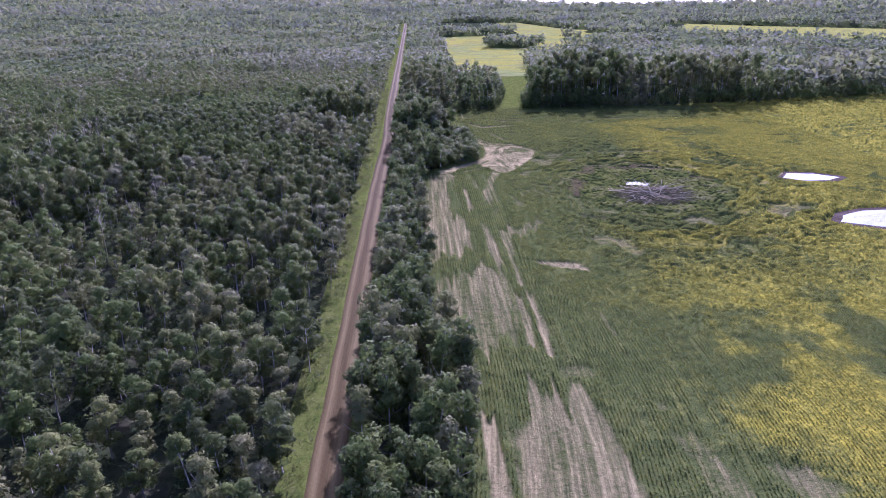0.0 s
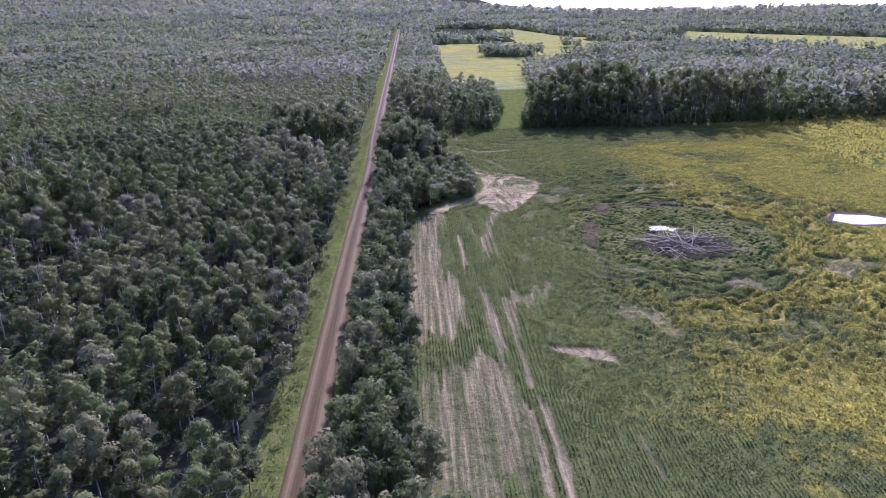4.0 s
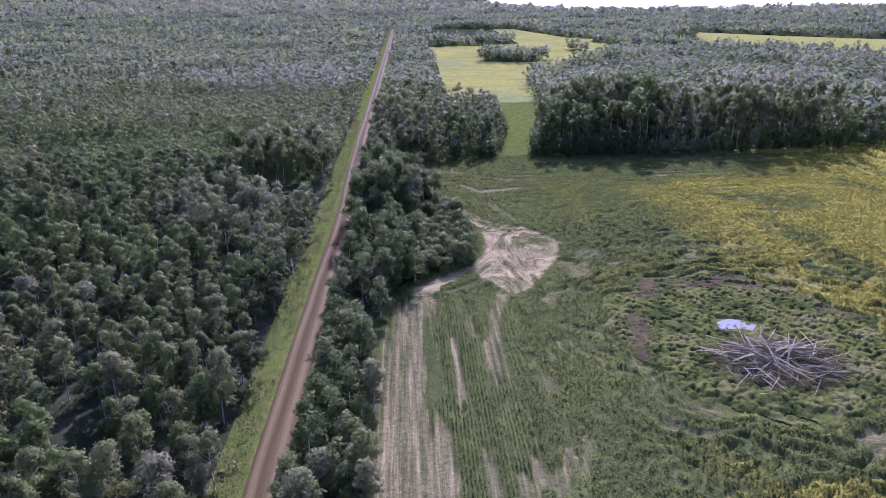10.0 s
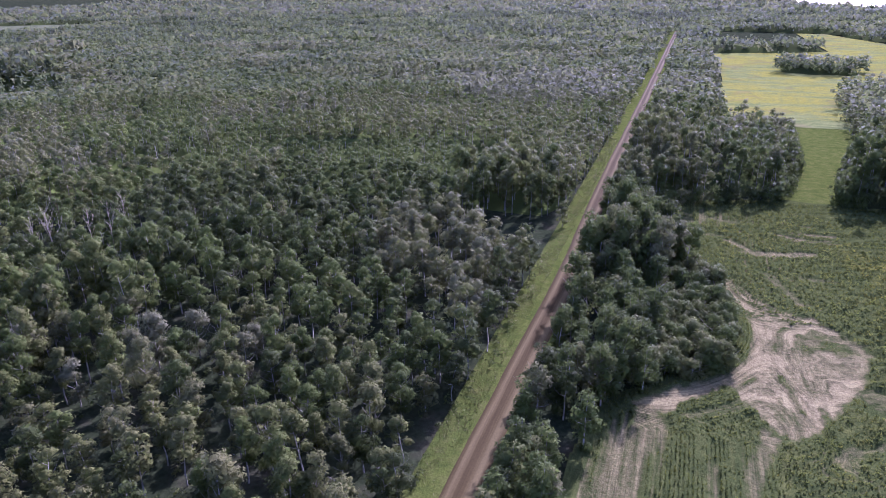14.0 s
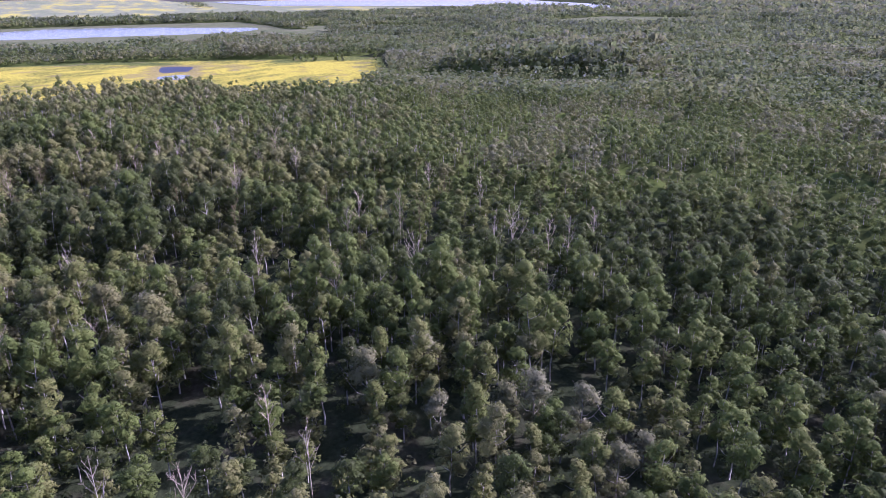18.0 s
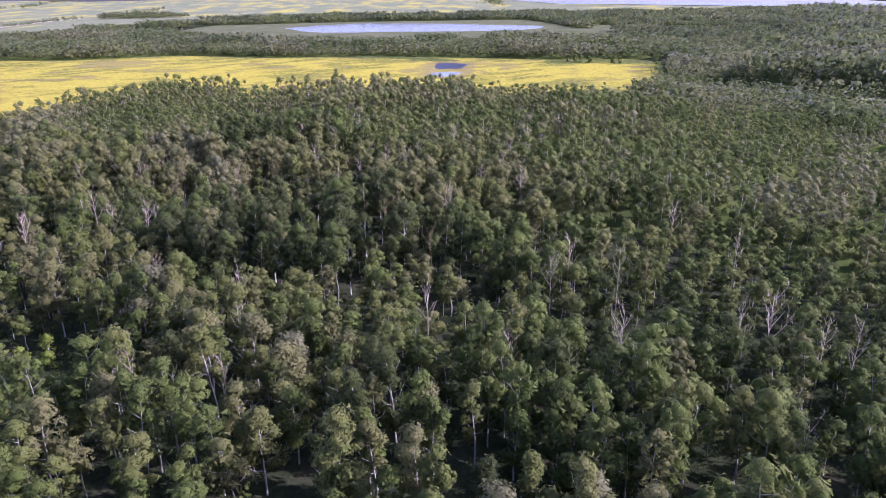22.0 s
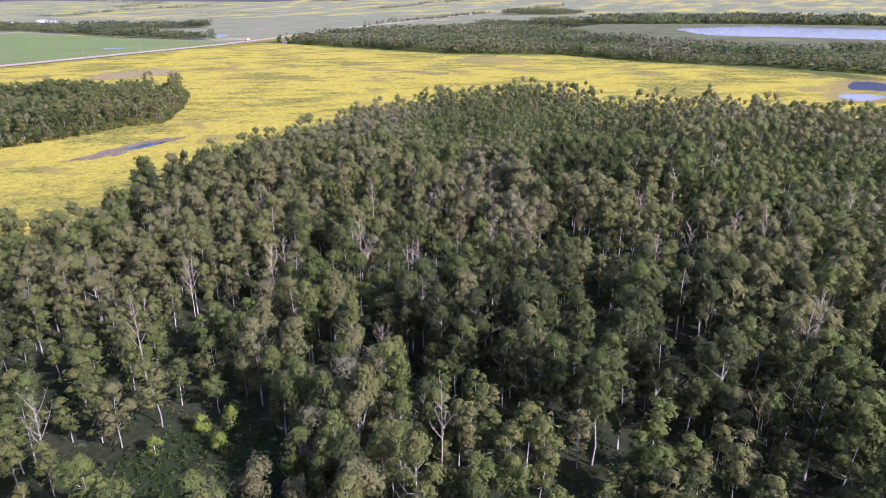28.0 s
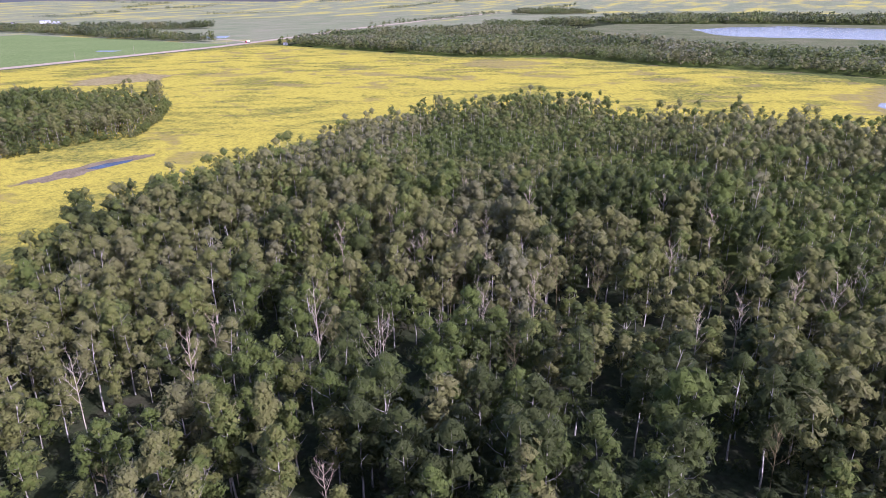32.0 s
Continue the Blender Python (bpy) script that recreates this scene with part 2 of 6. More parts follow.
CANOLA = crop_material("canola_field", [(0.042, 0.056, 0.016), (0.072, 0.087, 0.024), (0.112, 0.119, 0.033)])
BRIGHT_CANOLA = crop_material("canola_in_bloom", [(0.050, 0.070, 0.020), (0.095, 0.118, 0.034), (0.16, 0.172, 0.05)], ((0.31, 0.275, 0.042), (0.54, 0.455, 0.06)))
LIGHT_CANOLA = crop_material("pale_green_canola", [(0.10, 0.130, 0.040), (0.18, 0.205, 0.066), (0.29, 0.295, 0.105)])


def water_material(name, tint, rough):
    m, nt, b = material(name, rough, 0.5)
    b.inputs["Base Color"].default_value = (*tint, 1)
    b.inputs["IOR"].default_value = 1.33
    bumped(nt, b, tex(nt, 0.5, 4, 0.6, (1, 2, 1)), 0.25, 0.25)
    return m


WATER = water_material("still_water", (0.03, 0.035, 0.035), 0.06)
# Pale base colour paints the bright sky's reflection into ponds and lakes.
SKY_WATER = water_material("sky_painted_water", (0.28, 0.29, 0.245), 0.15)


def plain(name, colour, rough=0.6, metal=0.0):
    m, nt, b = material(name, rough, 0.4)
    f = ramp(nt, tex(nt, 1.3, 5), [(0.3, tuple(0.85 * v for v in colour)), (0.7, tuple(min(1, 1.1 * v) for v in colour))])
    nt.links.new(f, b.inputs["Base Color"])
    b.inputs["Metallic"].default_value = metal
    return m


# ---- arithmetic for the plan ----
def lattice(ix, iy, seed):
    h = np.sin(ix * 127.1 + iy * 311.7 + seed * 74.7) * 43758.5453
    return h - np.floor(h)


def vnoise(x, y, seed=0):
    """Smooth value noise, 0 to 1."""
    ix, iy = np.floor(x), np.floor(y)
    fx, fy = x - ix, y - iy
    fx, fy = fx * fx * (3 - 2 * fx), fy * fy * (3 - 2 * fy)
    a, b = lattice(ix, iy, seed), lattice(ix + 1, iy, seed)
    c, d = lattice(ix, iy + 1, seed), lattice(ix + 1, iy + 1, seed)
    return (a + (b - a) * fx) * (1 - fy) + (c + (d - c) * fx) * fy


def fbm(x, y, seed=0, octaves=3):
    s, k, total = 0.0, 1.0, 0.0
    for o in range(octaves):
        s = s + k * vnoise(x * 2 ** o, y * 2 ** o, seed + 7 * o)
        total += k
        k *= 0.5
    return s / total


def sstep(a, b, v):
    u = np.clip((v - a) / (b - a), 0, 1)
    return u * u * (3 - 2 * u)


def inside(x, y, poly):
    r = np.zeros(np.shape(x), bool)
    for (x0, y0), (x1, y1) in zip(poly, poly[1:] + poly[:1]):
        if y0 != y1:
            r ^= ((y0 > y) != (y1 > y)) & (x < (x1 - x0) * (y - y0) / (y1 - y0) + x0)
    return r


def line_distance(x, y, pts):
    d = np.full(np.shape(x), 1e9)
    for (x0, y0), (x1, y1) in zip(pts, pts[1:]):
        dx, dy = x1 - x0, y1 - y0
        u = np.clip(((x - x0) * dx + (y - y0) * dy) / (dx * dx + dy * dy), 0, 1)
        d = np.minimum(d, np.hypot(x - x0 - u * dx, y - y0 - u * dy))
    return d


# ---- mesh makers ----
def mesh_of(name, verts, tris, mats, index=None, smooth=False, normals=None, **attrs):
    me = bpy.data.meshes.new(name)
    verts, tris = np.asarray(verts, np.float32), np.asarray(tris, np.int32)
    me.vertices.add(len(verts))
    me.vertices.foreach_set("co", verts.ravel())
    me.loops.add(tris.size)
    me.loops.foreach_set("vertex_index", tris.ravel())
    me.polygons.add(len(tris))
    me.polygons.foreach_set("loop_start", np.arange(0, tris.size, 3, dtype=np.int32))
    for m in mats:
        me.materials.append(m)
    if index is not None:
        me.polygons.foreach_set("material_index", np.asarray(index, np.int32))
    me.polygons.foreach_set("use_smooth", np.full(len(tris), smooth))
    for key, v in attrs.items():
        me.attributes.new(key, "FLOAT", "POINT").data.foreach_set("value", np.asarray(v, np.float32))
    if normals is not None:
        me.attributes.new("custom_normal", "FLOAT_VECTOR", "POINT").data.foreach_set("vector", np.asarray(normals, np.float32).ravel())
    me.update(calc_edges=True)
    return me


def part(name, bm, mat, parent=None, label=""):
    me = bpy.data.meshes.new(name)
    bm.to_mesh(me)
    bm.free()
    me.materials.append(mat)
    ob = new(name, me)
    ob.parent = parent
    return tagged(ob, label)


def corner_normals(v, t):
    """Vertex normals of a triangle mesh."""
    n = np.zeros(v.shape)
    f = np.cross(v[t[:, 1]] - v[t[:, 0]], v[t[:, 2]] - v[t[:, 0]])
    for c in range(3):
        np.add.at(n, t[:, c], f)
    return n / np.maximum(np.linalg.norm(n, axis=1), 1e-9)[:, None]


def joined(pieces):
    """Joins (verts, tris) pieces."""
    vs, ts, n = [], [], 0
    for v, t in pieces:
        vs.append(v)
        ts.append(np.asarray(t) + n)
        n += len(v)
    return np.concatenate(vs), np.concatenate(ts)


def grid_mesh(name, xs, ys, height, mats, keep=None, smooth=True, **attrs):
    """A sheet over a grid; keep drops cells by their centres."""
    X, Y = np.meshgrid(xs, ys)
    Z = height(X, Y)
    nx, ny = len(xs), len(ys)
    i = np.arange(nx * ny).reshape(ny, nx)
    a, b, c, d = i[:-1, :-1], i[:-1, 1:], i[1:, 1:], i[1:, :-1]
    cells = np.stack([a, b, c, d], -1).reshape(-1, 4)
    if keep is not None:
        cx, cy = (X[:-1, :-1] + X[1:, 1:]) / 2, (Y[:-1, :-1] + Y[1:, 1:]) / 2
        cells = cells[keep(cx, cy).ravel()]
    used = np.unique(cells)
    remap = np.zeros(nx * ny, np.int32)
    remap[used] = np.arange(len(used))
    cells = remap[cells]
    v = np.stack([X.ravel(), Y.ravel(), Z.ravel()], 1)[used]
    t = np.concatenate([cells[:, [0, 1, 2]], cells[:, [0, 2, 3]]])
    at = {k: f(v[:, 0], v[:, 1]) for k, f in attrs.items()}
    return new(name, mesh_of(name, v, t, mats, None, smooth, **at))


def outline(pts, step, wobble, seed):
    """A closed outline with uneven edges."""
    out = []
    for (x0, y0), (x1, y1) in zip(pts, pts[1:] + pts[:1]):
        n = max(1, int(math.hypot(x1 - x0, y1 - y0) / step))
        for k in range(n):
            x, y = x0 + (x1 - x0) * k / n, y0 + (y1 - y0) * k / n
            a = float(vnoise(np.float64(x / step / 2.3), np.float64(y / step / 2.3), seed)) - 0.5
            b = float(vnoise(np.float64(x / step / 2.3), np.float64(y / step / 2.3), seed + 5)) - 0.5
            out.append((x + wobble * a * 2, y + wobble * b * 2))
    return out


def slab(name, pts, z, mat, step=20, wobble=4, seed=0, depth=0.3):
    """A flat area with an uneven outline and a short skirt."""
    pts = outline(pts, step, wobble, seed)
    bm = bmesh.new()
    top = [bm.verts.new((x, y, z)) for x, y in pts]
    low = [bm.verts.new((x, y, z - depth)) for x, y in pts]
    bm.faces.new(top)
    for k in range(len(pts)):
        j = (k + 1) % len(pts)
        bm.faces.new((top[k], low[k], low[j], top[j]))
    bmesh.ops.recalc_face_normals(bm, faces=bm.faces)
    bmesh.ops.triangulate(bm, faces=[f for f in bm.faces if len(f.verts) > 4])
    me = bpy.data.meshes.new(name)
    bm.to_mesh(me)
    bm.free()
    me.materials.append(mat)
    return tagged(new(name, me), kind="structure")


def ribbon(name, pts, half, z, mat, step=25):
    """A road along a line."""
    line = []
    for (x0, y0), (x1, y1) in zip(pts, pts[1:]):
        n = max(1, int(math.hypot(x1 - x0, y1 - y0) / step))
        line += [(x0 + (x1 - x0) * k / n, y0 + (y1 - y0) * k / n) for k in range(n)]
    line.append(pts[-1])
    v, t = [], []
    for k, (x, y) in enumerate(line):
        a, b = line[max(0, k - 1)], line[min(len(line) - 1, k + 1)]
        d = Vector((b[0] - a[0], b[1] - a[1])).normalized()
        for s, h in ((-1.25, -0.35), (-1, 0.0), (0, 0.12), (1, 0.0), (1.25, -0.35)):
            v.append((x - d.y * half * s, y + d.x * half * s, z + h))
        if k:
            for j in range(4):
                p = 5 * (k - 1) + j
                t += [(p, p + 5, p + 6), (p, p + 6, p + 1)]
    ob = new(name, mesh_of(name, v, t, [mat], None, True))
    return tagged(ob, kind="structure")


# ---- the plan: edges and areas ----
STRIP_Y = [-60, 100, 134, 164, 198, 239, 307, 330, 350, 369, 400, 420, 440, 480, 495]
STRIP_X = [11, 12, 14, 8, 6, 5, 4, 10, 27, 33, 31, 20, 10, 6, 6]


def strip_edge(y):
    return np.interp(y, STRIP_Y, STRIP_X)


def road_x(y):
    return -19.0 + 2.0 * np.exp(-((y - 405) / 70.0) ** 2)


WEST_WOOD = [(-27.2, 20), (-27.2, 2600), (-2600, 3000), (-2600, 1700), (-1700, 1150), (-1100, 760), (-880, 570), (-720, 505),
             (-610, 440), (-622, 320), (-630, 176), (-640, 60), (-600, 8), (-492, -8), (-426, 2), (-363, -4), (-308, 10), (-285, 32), (-262, 36), (-240, 10), (-150, 10)]
GAP_WOOD = [(-10.5, 486), (8, 491), (56, 512), (66, 566), (75, 668), (38, 700), (37, 824), (41, 1020), (33, 1180), (60, 1640), (-11, 1640)]
EAST_WOOD = [(82, 509), (153, 511), (246, 522), (385, 550), (900, 640), (1000, 1000), (620, 1010), (540, 1090), (450, 1140), (345, 1120), (262, 1050), (232, 950), (143, 890), (119, 781), (113, 690), (101, 590)]
ISLET_A = [(96, 990), (130, 975), (182, 976), (186, 1040), (150, 1070), (100, 1060)]
ISLET_D = [(300, 1280), (345, 1140), (436, 1152), (455, 1230), (425, 1290), (330, 1350)]
ISLET_B = [(232, 1120), (262, 1112), (266, 1150), (236, 1152)]
ISLET_C = [(36, 1195), (120, 1205), (186, 1240), (180, 1330), (60, 1340)]
NORTH_WOOD = [(-15, 1640), (60, 1640), (180, 1610), (230, 1600), (290, 1370), (420, 1290), (560, 1500), (700, 1390), (900, 1250), (2600, 1500), (2700, 2900), (1450, 2720), (920, 2500), (560, 2560), (180, 3400), (100, 4700), (-600, 4700), (-2500, 3000), (-24, 2000)]
BACK_WOOD = [(-1095, -590), (-1040, -300), (-1025, -215), (-1075, -75), (-1020, 60), (-1015, 200), (-975, 330), (-935, 437), (-915, 540), (-1000, 640), (-1280, 640),
             (-1220, 480), (-1200, 300), (-1190, 140), (-1210, 30), (-1300, -80), (-1500, -220), (-1560, -400), (-1430, -560), (-1300, -630)]
FARBACK_WOOD = [(-1480, 660), (-1600, 600), (-1980, 560), (-2000, 100), (-1900, -260), (-2100, -380), (-2300, -100), (-2300, 1200), (-2500, 1700), (-1700, 1150)]
SW_CLUMP = [(-330, -180), (-375, -172), (-435, -168), (-452, -155), (-500, -190), (-541, -228), (-535, -290), (-520, -345), (-470, -360), (-330, -340)]
SHELTER = [(-1105, -765), (-1092, -848), (-1096, -967), (-1093, -1068), (-1120, -1200), (-1144, -1364), (-1150, -1430), (-1200, -1420), (-1200, -1300), (-1175, -1150), (-1160, -1000), (-1140, -860)]
SHELTER_BACK = [(-1272, -1315), (-1334, -1270), (-1385, -1187), (-1446, -1153), (-1480, -1180), (-1440, -1260), (-1400, -1340), (-1330, -1400), (-1300, -1500), (-1310, -1620), (-1254, -1773), (-1150, -1569), (-1160, -1453), (-1230, -1400)]
MARSH_CLUMP = [(-1690, -515), (-1750, -330), (-1830, -280), (-1880, -330), (-1800, -430), (-1740, -520)]
ROAD_CLUMP = [(-2397, -765), (-2432, -584), (-2520, -500), (-2580, -600), (-2480, -770)]
CANOLA_WEST = [(-240, 30), (-262, 30), (-285, 26), (-308, 2), (-363, -12), (-426, -6), (-492, -16), (-600, 0), (-648, 55), (-638, 176), (-630, 320), (-618, 440), (-725, 512), (-885, 560), (-925, 530), (-932, 437), (-972, 330),
               (-1012, 200), (-1017, 60), (-1072, -75), (-1022, -215), (-1037, -300), (-1092, -590), (-1085, -672), (-640, -672), (-240, -672)]
NW_LAKE = [(-2000, 1800), (-2150, 2000), (-2600, 2150), (-4500, 2600), (-4500, 820), (-3450, 900), (-2700, 1600)]
NW_MEADOW = [(-1720, 640), (-1420, 1010), (-1330, 1010), (-1380, 800), (-1480, 640)]
NOTCH = [(-728, 506), (-632, 596), (-532, 724), (-508, 712), (-612, 578), (-712, 490)]
TALL_STAND = [(-735, 516), (-637, 606), (-537, 732), (-600, 800), (-690, 870), (-830, 740), (-880, 590)]
SWAMP = [(14, 588), (28, 588), (30, 613), (16, 614)]
NEAR_LINE = [(-45, 105), (-48, 300), (-105, 310), (-150, 262), (-190, 205), (-250, 160)]

# ---- ground and distance ----
def open_land(x, y):
    """Where the far ground is farmland, not woodland floor."""
    return np.maximum(sstep(-2300, -2450, x) * sstep(1900, 1500, y), sstep(-600, -760, y))


def ground_height(x, y):
    r = np.hypot(x, y - 200)
    return -0.25 + sstep(2500, 4700, r) * (fbm(x / 900, y / 900, 3) * 60 - 8) * (1 - sstep(100, 500, x) * sstep(2200, 2600, y)) * (1 - sstep(-1700, -2000, x) * sstep(450, 700, y) * sstep(2950, 2650, y))


far_steps = np.concatenate([np.linspace(-4700, -1200, 36), np.linspace(-1160, 1160, 59), np.linspace(1200, 4700, 36)])
def far_floor():
    m, nt, b = material("woodland_floor_and_farmland", 1.0, 0.0)
    a = ramp(nt, tex(nt, 0.08, 6, 0.65), [(0.3, (0.028, 0.036, 0.016)), (0.5, (0.04, 0.05, 0.022)), (0.7, (0.065, 0.06, 0.036))])
    c = ramp(nt, tex(nt, 0.004, 5, 0.6, (1, 2.5, 1)), [(0.35, (0.19, 0.22, 0.115)), (0.5, (0.235, 0.25, 0.14)), (0.62, (0.42, 0.38, 0.09))])
    f = ramp(nt, tex(nt, 0.7, 5, 0.7), [(0.3, (0.6, 0.6, 0.6)), (0.7, (1.25, 1.25, 1.25))])
    nt.links.new(mixed(nt, 1.0, mixed(nt, attribute(nt, "openness"), a, c), f, "MULTIPLY"), b.inputs["Base Color"])
    bumped(nt, b, tex(nt, 0.9, 5, 0.7), 0.6, 0.5)
    return m


FLOOR_FAR = far_floor()
ground = grid_mesh("ground", far_steps, far_steps + 100, ground_height, [FLOOR_FAR], openness=open_land)
tagged(ground, "dark woodland floor and scrub reaching the horizon", "ground", kind="structure")


# ---- the fields ----
LODGE = (102.8, 282.0)
MOUND = (104.0, 298.0)


def mound_r(x, y):
    return np.hypot((x - MOUND[0]) / 36.5, (y - MOUND[1]) / 41.0) * (1 + 0.34 * (fbm(x / 9, y / 9, 5) - 0.5))


SCAR = [(24, 421), (29, 411), (34, 398), (37, 385), (37.5, 375), (35.5, 362), (31, 352), (20, 340.5), (12, 333), (9, 327), (13, 326), (21, 335), (30.5, 345), (35, 337), (39, 329), (44.4, 326.6), (49, 333),
        (54, 341.4), (62, 356.5), (66.4, 372), (62.8, 378), (54.5, 391), (46, 393), (38, 404), (29, 422)]
SCAR_TAIL = [(36, 330), (32, 311), (29, 296), (29, 276), (32, 274), (34, 297), (37, 313), (42, 328)]
# strips of stubble where the crop failed: outline, how bare, softness of the edge
STUBBLE = [
    ([(1, 216), (2, 300), (5, 318), (13, 333), (18, 328), (14, 310), (14.5, 285), (14.5, 266), (19, 258), (20, 222), (10, 219)], 0.74, 1.8),
    ([(3, 150), (5, 204), (14, 203), (21, 208), (28, 206), (28.5, 176), (26, 158), (16, 152)], 0.66, 2.6),
    ([(24, 259), (26.8, 252), (28.8, 208), (25.5, 205), (24, 232)], 0.74, 1.0),
    ([(29.5, 246), (36, 246), (47, 254), (49, 248), (41, 241), (35, 235), (33.2, 222), (32.2, 195), (30.3, 197), (30, 222)], 0.68, 1.2),
    ([(28.4, 189), (30.6, 188), (30.9, 172), (29.8, 154), (26.8, 156), (27.6, 172)], 0.88, 0.8),
    ([(31.6, 190), (33.4, 190), (34.6, 166), (34.0, 148), (31.8, 150), (31.8, 168)], 0.90, 0.8),
    ([(20.2, 304), (22, 302), (22.8, 270), (20.8, 267)], 0.86, 0.7),
    ([(15.5, 300), (17.5, 300), (18.5, 272), (16.5, 270)], 0.55, 1.2),
    ([(25.5, 314), (28, 314), (27.8, 300), (25.5, 300)], 0.7, 1.0),
    ([(39.2, 289), (42, 288), (45, 273), (42, 271)], 0.62, 1.0),
    ([(38, 213.5), (44, 212), (54.5, 211), (56, 201.5), (53, 203), (46, 207), (40, 209)], 0.92, 0.9),
    ([(61, 233), (66, 238), (77, 232), (78, 219), (73, 214), (70, 224), (64, 227)], 0.58, 1.6),
    ([(82, 229), (95, 228), (112, 225), (110, 219), (84, 221)], 0.52, 1.6),
    ([(50, 174), (51.6, 173), (52.4, 159), (50.8, 159)], 0.75, 0.6),
    ([(56, 192), (57.5, 192), (60, 180), (58.5, 180)], 0.5, 0.6),
    ([(32, 146), (44, 145), (43, 139), (33, 139)], 0.5, 1.2),
    ([(51, 118), (57.5, 117), (61, 104), (59, 90), (53, 90)], 0.55, 1.8),
    ([(65, 107), (75, 106), (79, 98), (70, 94)], 0.62, 1.5),
    ([(52, 129), (54.5, 129), (54.5, 124.5), (52, 125)], 0.6, 0.8),
    ([(4, 486), (9, 485), (19, 457), (15, 441), (10, 445), (5, 458)], 0.70, 1.8),
    ([(31, 452), (35, 453), (43, 442), (64, 447), (62, 441.5), (42, 436)], 0.78, 1.0),
    ([(47, 465), (50, 465), (61, 460), (59, 457)], 0.85, 0.8),
    ([(42, 423), (46, 422), (55, 397), (51, 398)], 0.6, 1.0),
    ([(24, 480), (39, 475), (38, 470), (25, 475)], 0.6, 1.2),
    ([(49, 322), (54, 331), (57, 327), (53, 318)], 0.6, 1.0),
    ([(11, 60), (12.5, 124), (16, 122), (17, 60)], 0.92, 1.0),
    ([(17, 60), (18, 122), (27, 139.5), (30, 138), (31.5, 126), (36, 133.5), (39.8, 124), (41.5, 112), (42, 60)], 0.74, 1.8),
]
POND_A = [(174, 310), (180, 318), (192, 316), (201, 309), (194, 304), (180, 305)]
POND_B = [(164, 247), (170, 254), (182, 259), (198, 260), (206, 250), (194, 240), (176, 239)]
POND_C = [(96, 302), (98, 308), (104, 307), (109, 304), (103, 299)]


PEAT_RIM = [(74, 317), (80, 308), (74, 292), (69, 279), (70, 262), (62, 266), (63, 280), (68, 296), (71, 312)]


def rough_edge(x, y, poly, width, seed, ragged=0.0):
    """1 inside, falling off across an uneven edge combed along the rows."""
    x, y = np.asarray(x, float), np.asarray(y, float)
    out = np.zeros(np.shape(x))
    reach = 3 * width + 2 + ragged / 2
    k = (x > min(p[0] for p in poly) - reach) & (x < max(p[0] for p in poly) + reach) & (y > min(p[1] for p in poly) - reach) & (y < max(p[1] for p in poly) + reach)
    if not k.any():
        return out
    u = x[k]
    v = y[k] + ragged * (vnoise(u / 1.1, y[k] / 60, seed + 2) - 0.5)
    d = line_distance(u, v, poly + poly[:1]) * np.where(inside(u, v, poly), 1, -1)
    out[k] = sstep(-width, width, d + 2.2 * width * (0.6 * vnoise(u / 0.9, v / 9, seed) + 0.4 * fbm(u / 6, v / 6, seed + 1) - 0.5))
    return out


def north_w(x, y):
    return sstep(380, 425, y) * sstep(25, 62, x)


def ring_w(x, y):
    return sstep(3.4, 1.5, mound_r(x, y)) * (1 - north_w(x, y)) * sstep(28, 48, x - 0.02 * y)


def bands(x, y):
    """Bands of standing crop left between the tracks driven round the wet ground, 0 in a track and 1 on a band."""
    wave = np.sin(2 * math.pi * (mound_r(x, y) * 8.6 + 1.6 * fbm(x / 34, y / 34, 3)))
    return sstep(-0.85, -0.15, wave + 1.5 * (fbm(x / 8, y / 8, 27) - 0.5))


def row_across(x, y):
    """Across the seeder's lines: along the road in the west, round the brush pile in the middle."""
    w = ring_w(x, y)
    near = x + 0.0016 * np.clip(140 - y, 0, 200) ** 2 - 0.5 * np.clip(y - 340, 0, 60)
    bend = sstep(322, 330, y) * sstep(450, 420, y) * sstep(85, 65, x)
    near = near * (1 - bend) + np.hypot(x - 6, 0.8 * (y - 378)) * bend
    north = north_w(x, y)
    near = near * (1 - north) + (y - 0.10 * x + 6 * fbm(x / 60, y / 60, 54)) * north
    return near * (1 - w) + (102 - mound_r(x, y) * 40) * w


def row_along(x, y):
    w = ring_w(x, y)
    n = north_w(x, y)
    return (y * (1 - n) + x * n) * (1 - w) + np.arctan2(y - 298, x - 104) * 60 * w


